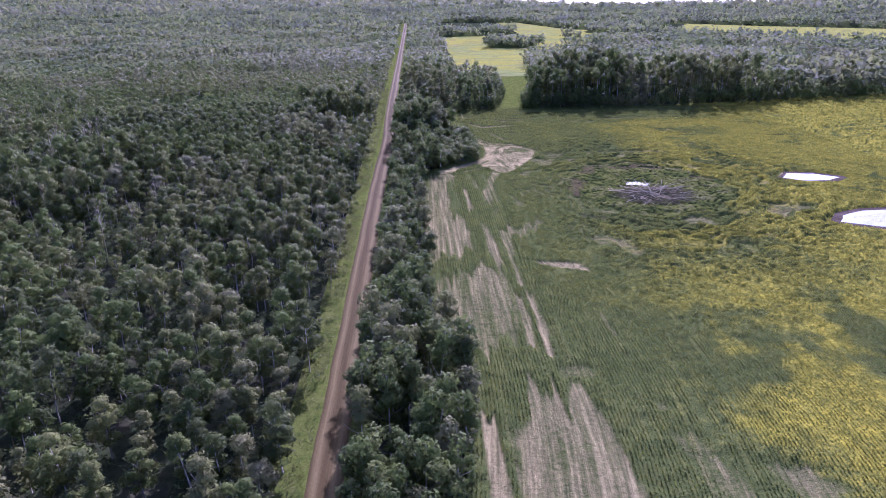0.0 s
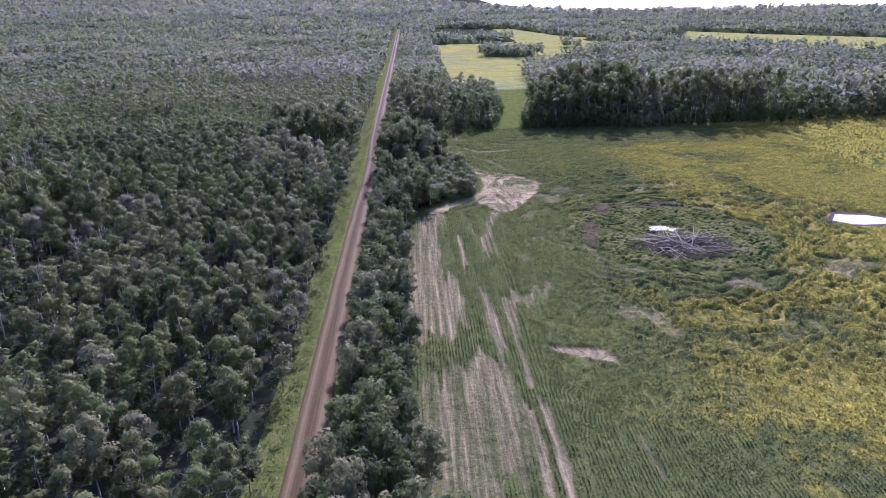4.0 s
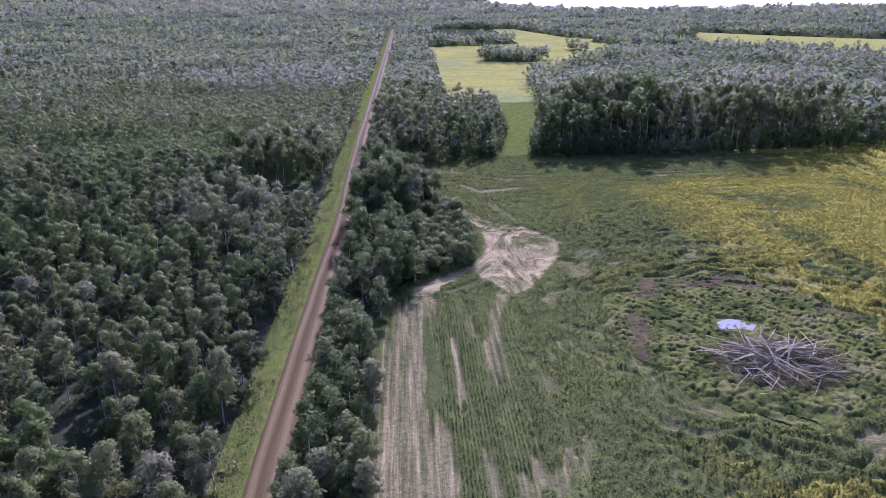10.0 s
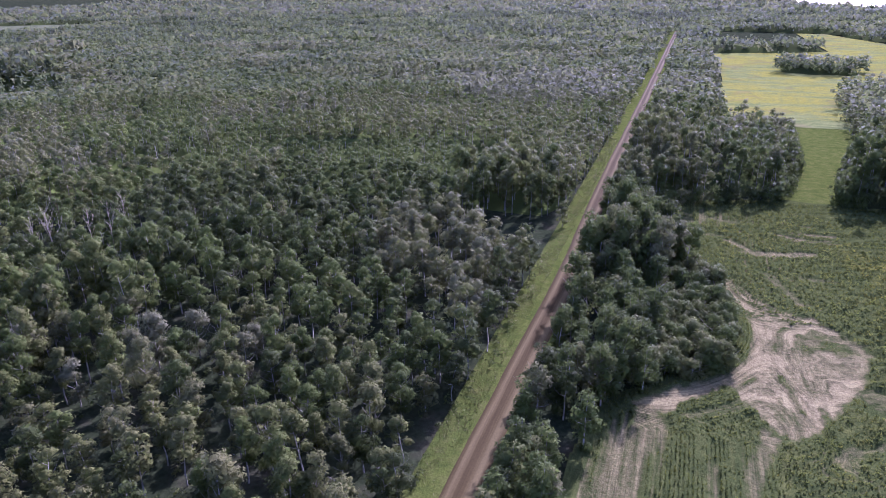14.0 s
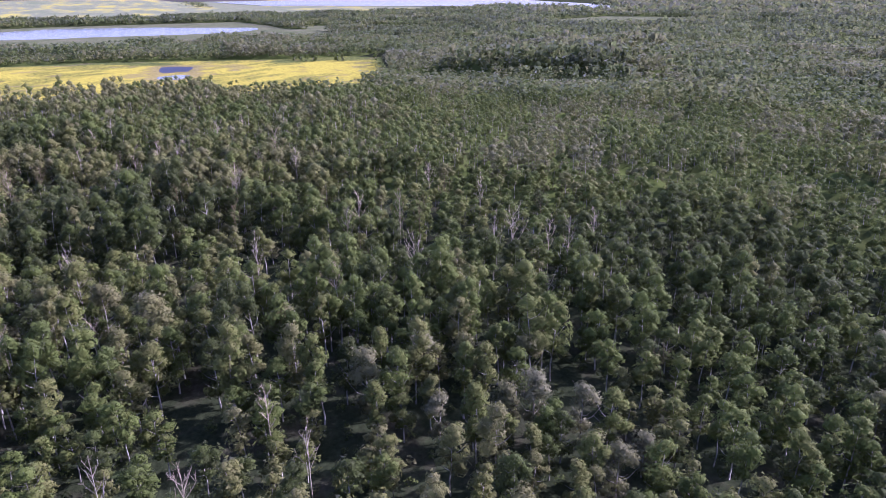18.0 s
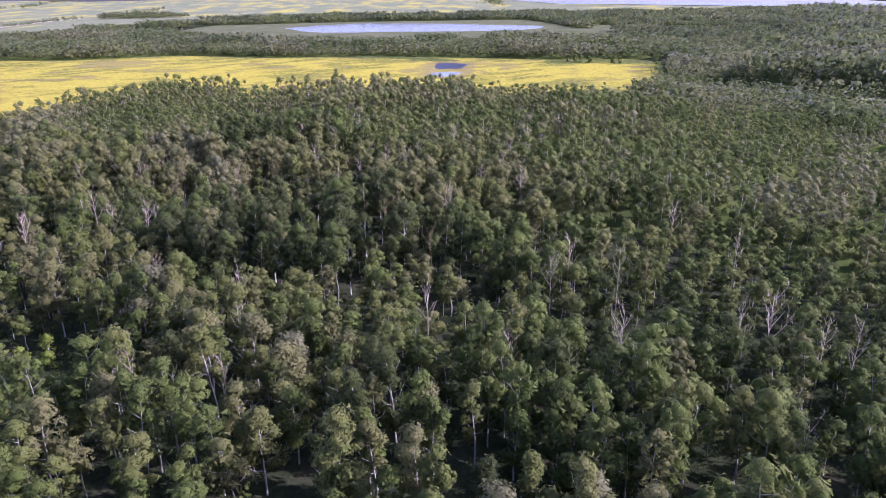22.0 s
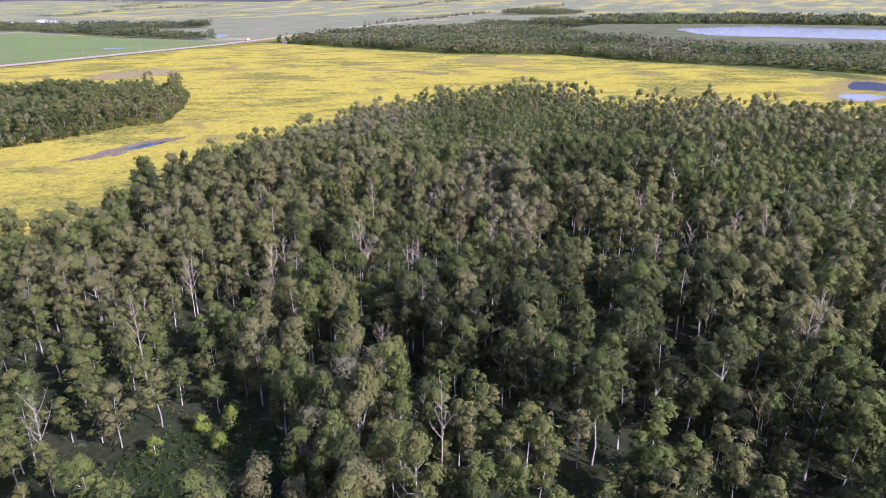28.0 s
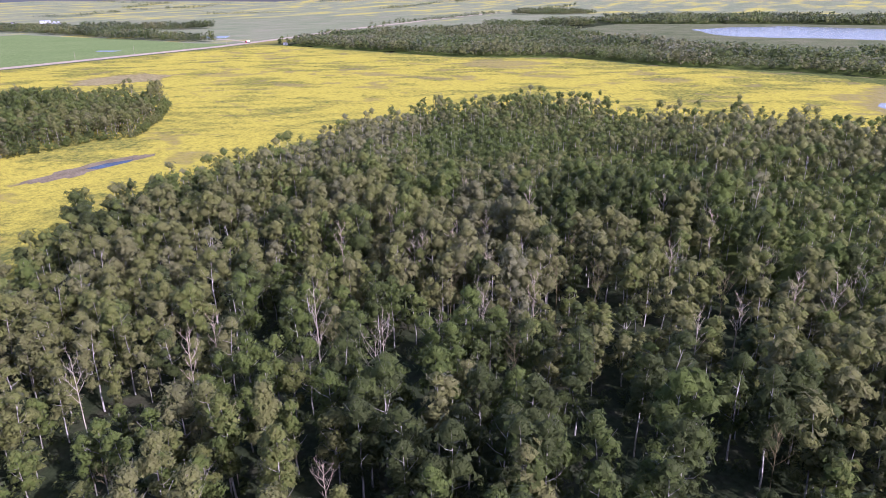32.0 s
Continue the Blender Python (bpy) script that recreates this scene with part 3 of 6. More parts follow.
def east_bare(x, y):
    d = x - strip_edge(y)
    ra, al = row_across(x, y), row_along(x, y)
    comb = 0.72 + 0.5 * vnoise(ra / 0.8, al / 28, 37) * (0.6 + 0.6 * fbm(x / 5, y / 14, 33))
    b = rough_edge(x, y, SCAR, 1.5, 35) * (0.80 + 0.2 * sstep(0.35, 0.6, fbm(x / 7, y / 7, 34)) - 0.85 * sstep(0.42, 0.72, vnoise(ra / 1.7, al / 30, 32)) * fbm(x / 10, y / 10, 30))
    b = np.maximum(b, rough_edge(x, y, SCAR_TAIL, 1.5, 38) * 0.72 * comb)
    for k, (poly, bareness, soft) in enumerate(STUBBLE):
        b = np.maximum(b, rough_edge(x, y, poly, soft, 300 + 3 * k, min(11 * soft, 0.4 * max(0, max(p[1] for p in poly) - min(p[1] for p in poly) - 14))) * bareness * comb)
    b = np.maximum(b, 0.86 * sstep(2.4, 0.8, line_distance(x, y, [(30, 350), (20, 340), (11, 331)]) + 2 * (vnoise(x / 1.5, y / 6, 24) - 0.4)))
    for x0, y0, rx, ry in ((60, 420, 9, 2.0), (45, 440, 12, 2.0), (28, 455, 9, 2.5), (73, 358, 8, 9),
                           (110, 452, 16, 2.5), (95, 405, 8, 1.5), (16, 470, 10, 12), (120, 365, 30, 3.0), (140, 470, 16, 2), (160, 420, 9, 2), (190, 180, 9, 6)):
        q = np.hypot((x - x0) / rx, (y - y0) / ry) + 1.2 * (fbm(x / 2.5, y / 5, 21) - 0.5)
        b = np.maximum(b, 0.56 * sstep(1.15, 0.45, q))
    b = np.maximum(b, 0.72 * sstep(0.66, 0.80, vnoise(ra / 1.5, al / 22, 50)) * sstep(0.42, 0.58, fbm(x / 22, y / 22, 51)) * sstep(362, 385, y) * sstep(505, 480, y) * sstep(220, 170, x))
    b = np.maximum(b, 0.5 * sstep(0.70, 0.82, vnoise(ra / 1.2, al / 26, 52)) * sstep(0.45, 0.6, fbm(x / 20, y / 30, 53)) * sstep(150, 170, y) * sstep(60, 30, d))
    r = mound_r(x, y)
    a = np.arctan2(y - 298, x - 104)
    b = np.maximum(b, 0.6 * sstep(0.64, 0.8, vnoise(r * 15, a * 4, 9)) * sstep(1.0, 1.05, r) * sstep(2.9, 1.6, r) * sstep(30, 50, x))
    wet = np.maximum(rough_edge(x, y, PEAT_RIM, 3.2, 40), 0.95 * sstep(0.40, 0.56, fbm(x / 5, y / 3, 42)) * sstep(0.68, 0.8, r) * sstep(1.5, 0.9, np.abs(a - 1.3)))
    b = np.maximum(b, sstep(1.03, 0.97, r) * (0.18 + 0.55 * np.maximum(0.6 * sstep(0.6, 0.75, fbm(x / 6, y / 6, 30)), wet)))
    for p in (POND_A, POND_B):
        b = np.maximum(b, 0.95 * sstep(4.5, 1.5, line_distance(x, y, p + p[:1]) + 3 * (fbm(x / 3, y / 3, 12) - 0.5)))
    return b


def east_bloom(x, y):
    r = mound_r(x, y)
    a = np.arctan2(y - 298, x - 104)
    ring = vnoise(r * 8 + 2 * fbm(x / 30, y / 30, 2), a * 1.6, 17)
    n = fbm(x / 20, y / 20, 14, 4)
    b = sstep(62, 92, x + 34 * (n - 0.5)) * sstep(235, 170, y) * 0.86 * sstep(0.28, 0.48, n)
    b = np.maximum(b, sstep(108, 150, x + 40 * (n - 0.5)) * 0.76 * sstep(0.30, 0.56, n * 0.65 + ring * 0.45))
    b = np.maximum(b, sstep(395, 440, y) * sstep(80, 150, x) * 0.7 * sstep(0.42, 0.62, fbm(x / 18, y / 6, 15, 4)))
    b = np.maximum(b, 0.62 * sstep(1.0, 1.1, r) * sstep(3.4, 1.7, r) * sstep(0.42, 0.62, ring) * sstep(55, 100, x) * (1 - sstep(315, 345, y) * sstep(165, 130, x)))
    b = np.maximum(b, 0.17 * sstep(0.42, 0.62, n))
    b = b * (1 - 0.75 * (1 - bands(x, y)) * ring_w(x, y))
    # Bloom ends before the wood: greener crop, also darkened for the wood's shadow.
    return b * sstep(0.99, 1.05, r) * sstep(28, 62, x - strip_edge(y) + 16 * (n - 0.5)) * (1 - sstep(445, 470, y) * sstep(230, 180, x))


def east_height(x, y):
    r = mound_r(x, y)
    b = east_bare(x, y)
    crop = np.maximum(0.40 + 0.85 * fbm(x / 2.6, y / 2.6, 18, 2) + 1.6 * (bands(x, y) - 0.6) * ring_w(x, y) * sstep(50, 82, x), 0.04)
    h = crop * (1 - 0.85 * np.clip(b, 0, 1)) * sstep(0.98, 1.04, r) - 0.15 * sstep(1.0, 0.94, r)
    pond = np.minimum(line_distance(x, y, POND_A + POND_A[:1]), line_distance(x, y, POND_B + POND_B[:1]))
    wet = inside(x, y, POND_A) | inside(x, y, POND_B) | inside(x, y, POND_C)
    return np.where(wet, -0.2, (h + 0.2) * sstep(2.2, 5.5, pond) - 0.2)


EAST_FIELD = [(8, 60), (8, 134), (3, 164), (1, 198), (0, 239), (-1, 307), (3, 330), (20, 350), (27, 369), (25, 400), (14, 420), (4, 440), (0, 480), (2, 492), (57, 510), (82, 508), (153, 508), (246, 522), (385, 550), (520, 560), (520, 60)]
field_e = grid_mesh("canola_field_east", np.concatenate([np.arange(-2, 50, 0.5), np.arange(50, 242, 1.05)]), np.arange(70, 530, 1.0), east_height, [CANOLA],
                    lambda x, y: inside(x, y, EAST_FIELD) & (x < 240), bare=east_bare, bloom=lambda x, y: 0.75 * east_bloom(x, y), row=row_across, along=row_along)
tagged(field_e, "patchy green and yellow canola crop with bare stubble streaks", "crop field", kind="structure")
field_far = grid_mesh("canola_field_beyond", np.arange(239, 525, 4.0), np.arange(60, 565, 4.0), lambda x, y: 0.35 + 0.5 * fbm(x / 4, y / 4, 18, 2), [CANOLA],
                      lambda x, y: inside(x, y, EAST_FIELD), bare=east_bare, bloom=lambda x, y: 0.75 * east_bloom(x, y), row=row_across, along=row_along)
field_s = grid_mesh("canola_field_south", np.arange(8, 525, 5.0), np.arange(-150, 73, 5.0), lambda x, y: 0.3 + 0.5 * fbm(x / 4, y / 4, 18, 2), [CANOLA],
                    bare=lambda x, y: 0 * x, bloom=lambda x, y: 0.3 * fbm(x / 20, y / 20, 14), row=lambda x, y: x, along=lambda x, y: y)
tagged(field_s, "green canola crop", "crop field", kind="structure")
tagged(field_far, "yellowing canola crop beyond the ponds", "crop field", kind="structure")


def west_bare(x, y):
    u, w = 0.84 * x + 0.54 * y, 0.84 * y - 0.54 * x
    n = fbm(u / 14 + 2 * fbm(x / 50, y / 50, 40), w / 34, 41, 4)
    b = 0.50 * sstep(0.58, 0.70, n) + 0.18 * sstep(0.66, 0.76, n)
    b = np.maximum(b, 0.72 * sstep(0.66, 0.74, fbm(x / 26, y / 26, 48, 3)) * sstep(-560, -700, x))
    b = np.maximum(b, 1.0 * sstep(1.0, 0.8, np.hypot((x + 660) / 60, (y + 442) / 48) + 0.5 * (fbm(x / 12, y / 12, 4) - 0.5)))
    b = np.maximum(b, 0.92 * sstep(6.5, 1.5, line_distance(x, y, [(-346, -104), (-366, -102), (-386, -104), (-408, -106), (-424, -98)]) + 5 * (fbm(x / 7, y / 7, 7) - 0.5)))
    b = np.maximum(b, 0.70 * sstep(9, 3, line_distance(x, y, [(-452, -110), (-462, -126), (-468, -140)]) + 6 * (fbm(x / 7, y / 7, 7) - 0.5)))
    b = np.maximum(b, 0.66 * inside(x, y, W_SLOUGH))
    b = np.maximum(b, 0.8 * sstep(22, 6, line_distance(x, y, W_SLOUGH + W_SLOUGH[:1]) + 22 * (fbm(x / 12, y / 12, 6) - 0.5)))
    b = np.maximum(b, 0.7 * sstep(26, 8, line_distance(x, y, [(-895, 340), (-890, 370), (-850, 380)]) + 20 * (fbm(x / 12, y / 12, 6) - 0.5)))
    b = np.maximum(b, 0.75 * sstep(1.0, 0.7, np.hypot((x + 985) / 30, (y + 120) / 70) + 0.6 * (fbm(x / 15, y / 15, 5) - 0.5)))
    for x0, y0, rx, ry in ((-945, -126, 34, 70), (-812, -205, 18, 52), (-806, -130, 14, 26), (-868, -22, 16, 36), (-842, -496, 26, 14), (-885, 100, 28, 26), (-936, 144, 14, 16), (-960, -520, 16, 22), (-836, 256, 30, 14), (-843, -262, 24, 14), (-700, -240, 14, 30), (-720, 60, 14, 34)):
        b = np.maximum(b, 0.74 * sstep(1.15, 0.6, np.hypot((x - x0) / rx, (y - y0) / ry) + 1.1 * (fbm(u / 9, w / 20, 49, 3) - 0.5)))
    for line in ([(-560, -120), (-600, -250), (-640, -330)], [(-560, -150), (-590, -190), (-585, -230), (-560, -245)], [(-700, -60), (-760, -40), (-800, 20), (-790, 90)], [(-860, -160), (-900, -60), (-960, 20)], [(-690, -330), (-760, -300), (-800, -220)]):
        b = np.maximum(b, 0.62 * sstep(2.4, 0.8, line_distance(x, y, line) + 5 * (fbm(x / 9, y / 9, 6) - 0.5)))
    return b


def west_bloom(x, y):
    edge = line_distance(x, y, CANOLA_WEST + CANOLA_WEST[:1])
    u, w = 0.84 * x + 0.54 * y, 0.84 * y - 0.54 * x
    n = 1 - fbm(u / 13 + 2 * fbm(x / 50, y / 50, 40), w / 30, 44, 5) * 0.65 - 0.35 * fbm(x / 70, y / 70, 45, 2)
    b = (0.34 + 0.50 * sstep(0.36, 0.56, n)) * sstep(2, 10, edge) * (0.55 + 0.45 * sstep(0, 55, edge + 60 * (fbm(x / 40, y / 40, 46, 3) - 0.5)))
    green = sstep(26, 8, line_distance(x, y, [(-1020, 150), (-985, 250), (-940, 300)]) + 14 * (fbm(x / 12, y / 12, 6) - 0.5))
    green = np.maximum(green, sstep(34, 10, line_distance(x, y, [(-905, 440), (-900, 500), (-880, 545)]) + 14 * (fbm(x / 12, y / 12, 6) - 0.5)))
    return b * (1 - 0.85 * green)


W_POND = [(-344, -106), (-352, -96), (-370, -89), (-392, -94), (-412, -91), (-430, -97), (-424, -106), (-408, -112), (-380, -112), (-360, -110)]
W_SLOUGH = [(-770, 288), (-778, 306), (-815, 316), (-845, 320), (-905, 330), (-918, 300), (-912, 284), (-850, 280), (-800, 276)]


def west_height(x, y):
    wet = inside(x, y, W_POND) | inside(x, y, W_SLOUGH)
    return np.where(wet, 0.02, 0.25 + 0.6 * fbm(x / 5, y / 5, 47, 2) * (1 - 0.8 * west_bare(x, y)))


field_w = grid_mesh("canola_field_west", np.arange(-1100, -236, 4.0), np.arange(-675, 566, 4.0), west_height, [BRIGHT_CANOLA],
                    lambda x, y: inside(x, y, CANOLA_WEST), bare=west_bare, bloom=west_bloom, row=lambda x, y: 0.22 * (x + 0.6 * y + 60 * fbm(x / 60, y / 60, 8)), along=lambda x, y: 4.5 * (y - 0.6 * x))
tagged(field_w, "bright yellow canola in bloom with bare muddy hollows", "crop field", kind="structure")

GLADE = [(74, 690), (36, 700), (40, 824), (45, 1020), (36, 1190), (186, 1250), (184, 1600), (228, 1596), (290, 1360), (420, 1280), (350, 1124), (264, 1056), (236, 950), (150, 888), (126, 781), (119, 690)]
glade = grid_mesh("canola_field_north", np.arange(32, 430, 4.0), np.arange(504, 1604, 4.0), lambda x, y: 0.3 + 0.5 * fbm(x / 5, y / 5, 7, 2), [LIGHT_CANOLA],
                  lambda x, y: inside(x, y, GLADE), bare=lambda x, y: 0.6 * sstep(0.6, 0.7, fbm(x / 20, y / 30, 51)),
                  bloom=lambda x, y: sstep(680, 760, y + 60 * (fbm(x / 20, y / 20, 52) - 0.5)) * (0.10 + 0.42 * sstep(0.35, 0.6, fbm(x / 30, y / 12, 53))), row=lambda x, y: 0.35 * (y + 0.2 * x + 12 * fbm(x / 60, y / 60, 54)), along=lambda x, y: x)
tagged(glade, "grassy gap opening onto a yellow field between the woods", "crop field", kind="structure")
gap_grass = grid_mesh("grass_gap", np.arange(50, 124, 2.0), np.arange(500, 704, 2.0), lambda x, y: 0.25 + 0.3 * fbm(x / 2, y / 2, 55, 2), [VERGE],
                      lambda x, y: inside(x, y, [(52, 506), (62, 566), (71, 672), (74, 703), (122, 703), (108, 590), (88, 505)]))
tagged(gap_grass, "bright grassy gap between two woods", "grass", kind="structure")
FAR_GLADE = [(440, 1150), (460, 1230), (566, 1486), (690, 1380), (900, 1240), (1000, 1010), (640, 1000), (545, 1090)]
far_glade = grid_mesh("canola_field_distant", np.arange(436, 1004, 8.0), np.arange(996, 1492, 8.0), lambda x, y: 0.3 + 0.5 * fbm(x / 9, y / 9, 7, 2), [LIGHT_CANOLA],
                      lambda x, y: inside(x, y, FAR_GLADE), bare=lambda x, y: 0 * x, bloom=lambda x, y: 0.16 + 0.4 * fbm(x / 30, y / 12, 53))
tagged(far_glade, "distant yellow field among the woods", "crop field", kind="structure")

# pasture and fields beyond the western road
slab("field_green", [(-640, -700), (-1090, -705), (-1075, -795), (-1100, -1000), (-1110, -1420), (-640, -1420)], 0.1, GREENCROP, 40, 3, 1)
slab("pasture_south", [(-1210, -725), (-1500, -725), (-2600, -880), (-4300, -1110), (-4600, -4500), (-1300, -4500), (-1150, -1450), (-1190, -1100), (-1130, -850)], 0.05, PASTURE, 60, 8, 2)
slab("pasture_north", [(-1500, -690), (-2600, -845), (-4300, -1070), (-4600, 900), (-2500, 900), (-2350, -150), (-2120, -420), (-1640, -330), (-1480, -570)], 0.05, PASTURE, 60, 8, 3)
slab("marsh_flat", [(-1215, 20), (-1195, 140), (-1205, 300), (-1225, 480), (-1285, 650), (-1420, 660), (-1620, 620), (-1990, 560), (-2010, 100), (-1910, -250), (-1640, -300), (-1510, -210), (-1310, -70)], 0.1, MARSHGRASS, 40, 12, 4)
slab("yellow_field_far", [(-3100, -850), (-2850, 430), (-4300, 500), (-4400, -1000)], 0.45, YELLOWFAR, 80, 8, 5)
slab("yellow_field_south_far", [(-1740, -2600), (-2000, -2420), (-2450, -2600), (-3300, -4100), (-2400, -4200)], 0.45, YELLOWFAR, 80, 8, 6)
slab("yellow_strip_far", [(-2900, -3050), (-3100, -2800), (-4300, -3300), (-4200, -3900)], 0.45, YELLOWFAR, 80, 8, 7)
slab("meadow_north_west", [(-1330, 1180), (-1280, 1420), (-1420, 1700), (-1650, 1500), (-1560, 1200)], 0.2, MARSHGRASS, 40, 20, 8)
# Dark floor colour here stands in for the shade over the clearing.
slab("clearing_shade_floor", [(-158, 170), (-170, 157), (-188, 155), (-206, 160), (-209, 177), (-197, 189), (-178, 195), (-165, 187)], 0.0, FLOOR, 8, 2, 10)
slab("meadow_marsh", NW_MEADOW, 0.15, MARSHGRASS, 40, 10, 14)
slab("grass_bay", NOTCH, 0.3, PASTURE, 15, 4, 9)

# water
MURKY = water_material("pool_among_tussocks", (0.085, 0.108, 0.085), 0.1)


def pool(name, pts, z, label, step=12, wobble=2, seed=0):
    return tagged(slab(name, pts, z, MURKY if "tussock" in label else SKY_WATER if "pale" in label or "bright" in label or "shallow" in label else WATER, step, wobble, seed, 0.1), label, "water", kind="structure")


MUDFLAT = ground_material("wet_mud", [(0.3, (0.062, 0.05, 0.036)), (0.7, (0.12, 0.092, 0.066))], 0.15, 1.2, 0.4, 0.1)
for nm, p, wide in (("pond_mud_east", POND_A, 1.28), ("pond_mud_far_east", POND_B, 1.26)):
    cx, cy = sum(q[0] for q in p) / len(p), sum(q[1] for q in p) / len(p)
    slab(nm, [(cx + 1.5 + (px - cx) * wide, cy + (py - cy) * (wide + 0.2)) for px, py in p], 0.03, MUDFLAT, 3, 1.0, 21)
pool("pond_east", POND_A, 0.06, "pale pool of standing water in the crop", 4, 1, 1)
pool("pond_far_east", POND_B, 0.06, "pale pool of standing water in the crop", 4, 1, 2)
pool("pond_lodge", [(96.5, 301), (97.5, 306), (100, 308), (103, 308.6), (104, 306.4), (107.5, 304), (105, 300.5), (101, 301.3)], 0.24, "small shining pool among tussocks beside the brush pile", 2, 0.8, 3)
slab("pond_mud_west", W_POND, 0.06, ground_material("drying_mud", [(0.3, (0.16, 0.13, 0.075)), (0.7, (0.26, 0.215, 0.13))], 0.1, 0.9, 0.4, 0.1), 4, 3.5, 16)
pool("pond_west", [(-384, -103), (-398, -103), (-412, -97), (-402, -92), (-388, -96)], 0.1, "narrow pool in a muddy hollow", 6, 1, 4)
pool("field_pond", [(-1234, -944), (-1251, -890), (-1196, -846), (-1184, -881)], 0.2, "small pond beside the far road", 20, 4, 11)
pool("crop_pond", [(-899, -828), (-914, -789), (-894, -784), (-884, -812)], 0.2, "puddle in the green crop", 12, 3, 12)
pool("swamp_pool", [(16, 592), (26, 592), (27, 610), (18, 611)], 0.1, "glinting swamp pool among the trees", 5, 1.5, 13)
pool("slough_west", [(-776, 288), (-784, 302), (-812, 312), (-822, 300), (-815, 282), (-795, 280)], 0.14, "pale slough in the yellow field", 12, 3, 5)
slab("slough_mud", [(-846, 290), (-850, 316), (-900, 325), (-914, 308), (-912, 290), (-880, 286)], 0.1, plain("wet_black_mud", (0.035, 0.028, 0.03), 0.4), 12, 4, 15)
pool("lake_west", [(-1745, -40), (-1640, -10), (-1550, 60), (-1530, 300), (-1530, 470), (-1600, 540), (-1690, 545), (-1770, 420), (-1880, 250), (-1905, 120), (-1840, 20)], 0.25, "shallow prairie lake ringed by marsh", 30, 10, 6)
pool("lake_north", [(170, 3440), (300, 3000), (546, 2572), (907, 2504), (1409, 2731), (2600, 2900), (4600, 2900), (4600, 4700), (110, 4700)], 1.5, "wide pale lake on the horizon", 120, 30, 7)
pool("lake_north_west", NW_LAKE, 1.5, "pale lake on the horizon", 120, 40, 8)
pool("pool_north_west", [(-1270, 1500), (-1200, 1640), (-1200, 1800), (-1330, 1780)], 0.5, "narrow far pool in the marsh", 40, 10, 9)

# the gravel road, its verge and the road in the west
ys = np.concatenate([np.arange(-120, 700, 6.0), np.arange(700, 1645, 25.0)])
offs = np.array([-4.4, -3.3, -2.7, -2.1, -1.5, -0.9, -0.3, 0.3, 0.9, 1.5, 2.1, 2.7, 3.3, 4.4])
hts = np.array([-0.5, 0.0, 0.03, 0.0, 0.02, 0.06, 0.1, 0.08, 0.05, 0.01, 0.03, 0.04, 0.0, -0.5])
trk = np.array([0.1, 0.15, 0.5, 0.95, 0.6, 0.25, 0.2, 0.3, 0.55, 1.0, 0.9, 0.5, 0.2, 0.1])
RX, RY = np.meshgrid(offs, ys)
wob = 0.35 * (vnoise(RY / 17, RX * 0 + 3, 2) - 0.5)
v = np.stack([road_x(RY) + RX + wob, RY, 0.25 + hts[None, :] + 0 * RY], -1).reshape(-1, 3)
n = len(offs)
t = [(k * n + j, k * n + j + 1, (k + 1) * n + j + 1) for k in range(len(ys) - 1) for j in range(n - 1)]
t += [(k * n + j, (k + 1) * n + j + 1, (k + 1) * n + j) for k in range(len(ys) - 1) for j in range(n - 1)]
road = new("road", mesh_of("road", v, t, [ROAD], None, True, track=np.tile(trk, len(ys))))
tagged(road, "straight reddish gravel road with pale wheel tracks", "road", kind="structure")
verge_l = grid_mesh("verge_west", np.linspace(-29.5, -19.5, 11), np.arange(-120, 1645, 4.0), lambda x, y: 0.12 + 0.15 * fbm(x / 1.5, y / 1.5, 60, 2) - 0.25 * sstep(-23, -21, x), [VERGE])
tagged(verge_l, "strip of bright rough grass beside the gravel road", "grass verge", kind="structure")
verge_r = grid_mesh("verge_east", np.linspace(-18, -12.5, 6), np.arange(-120, 1645, 5.0), lambda x, y: 0.1 + 0.12 * fbm(x / 1.5, y / 1.5, 61, 2), [VERGE])
tagged(verge_r, "shaded grass at the foot of the trees by the road", "grass verge", kind="structure")
ribbon("road_west", [(-200, -692), (-663, -693), (-1029, -692), (-1207, -717), (-1400, -756), (-1579, -792), (-2209, -866), (-2974, -900), (-4400, -1000)], 9.0, 0.6, GRAVEL)
ribbon("road_branch", [(-1125, -706), (-1165, -800), (-1200, -1400)], 3.0, 0.35, GRAVEL)


# ---- trees ----
def tube(path, radii, sides=5):
    path = np.asarray(path, float)
    v, t = [], []
    for k, p in enumerate(path):
        d = path[min(k + 1, len(path) - 1)] - path[max(k - 1, 0)]
        d = d / np.linalg.norm(d)
        a = np.cross(d, (0.3, 0.9, 0.1))
        a /= np.linalg.norm(a)
        b = np.cross(d, a)
        for j in range(sides):
            w = 2 * math.pi * j / sides
            v.append(p + radii[k] * (a * math.cos(w) + b * math.sin(w)))
        if k:
            for j in range(sides):
                p0, p1 = (k - 1) * sides + j, (k - 1) * sides + (j + 1) % sides
                t += [(p0, p1, p1 + sides), (p0, p1 + sides, p0 + sides)]
    return np.array(v), np.array(t)


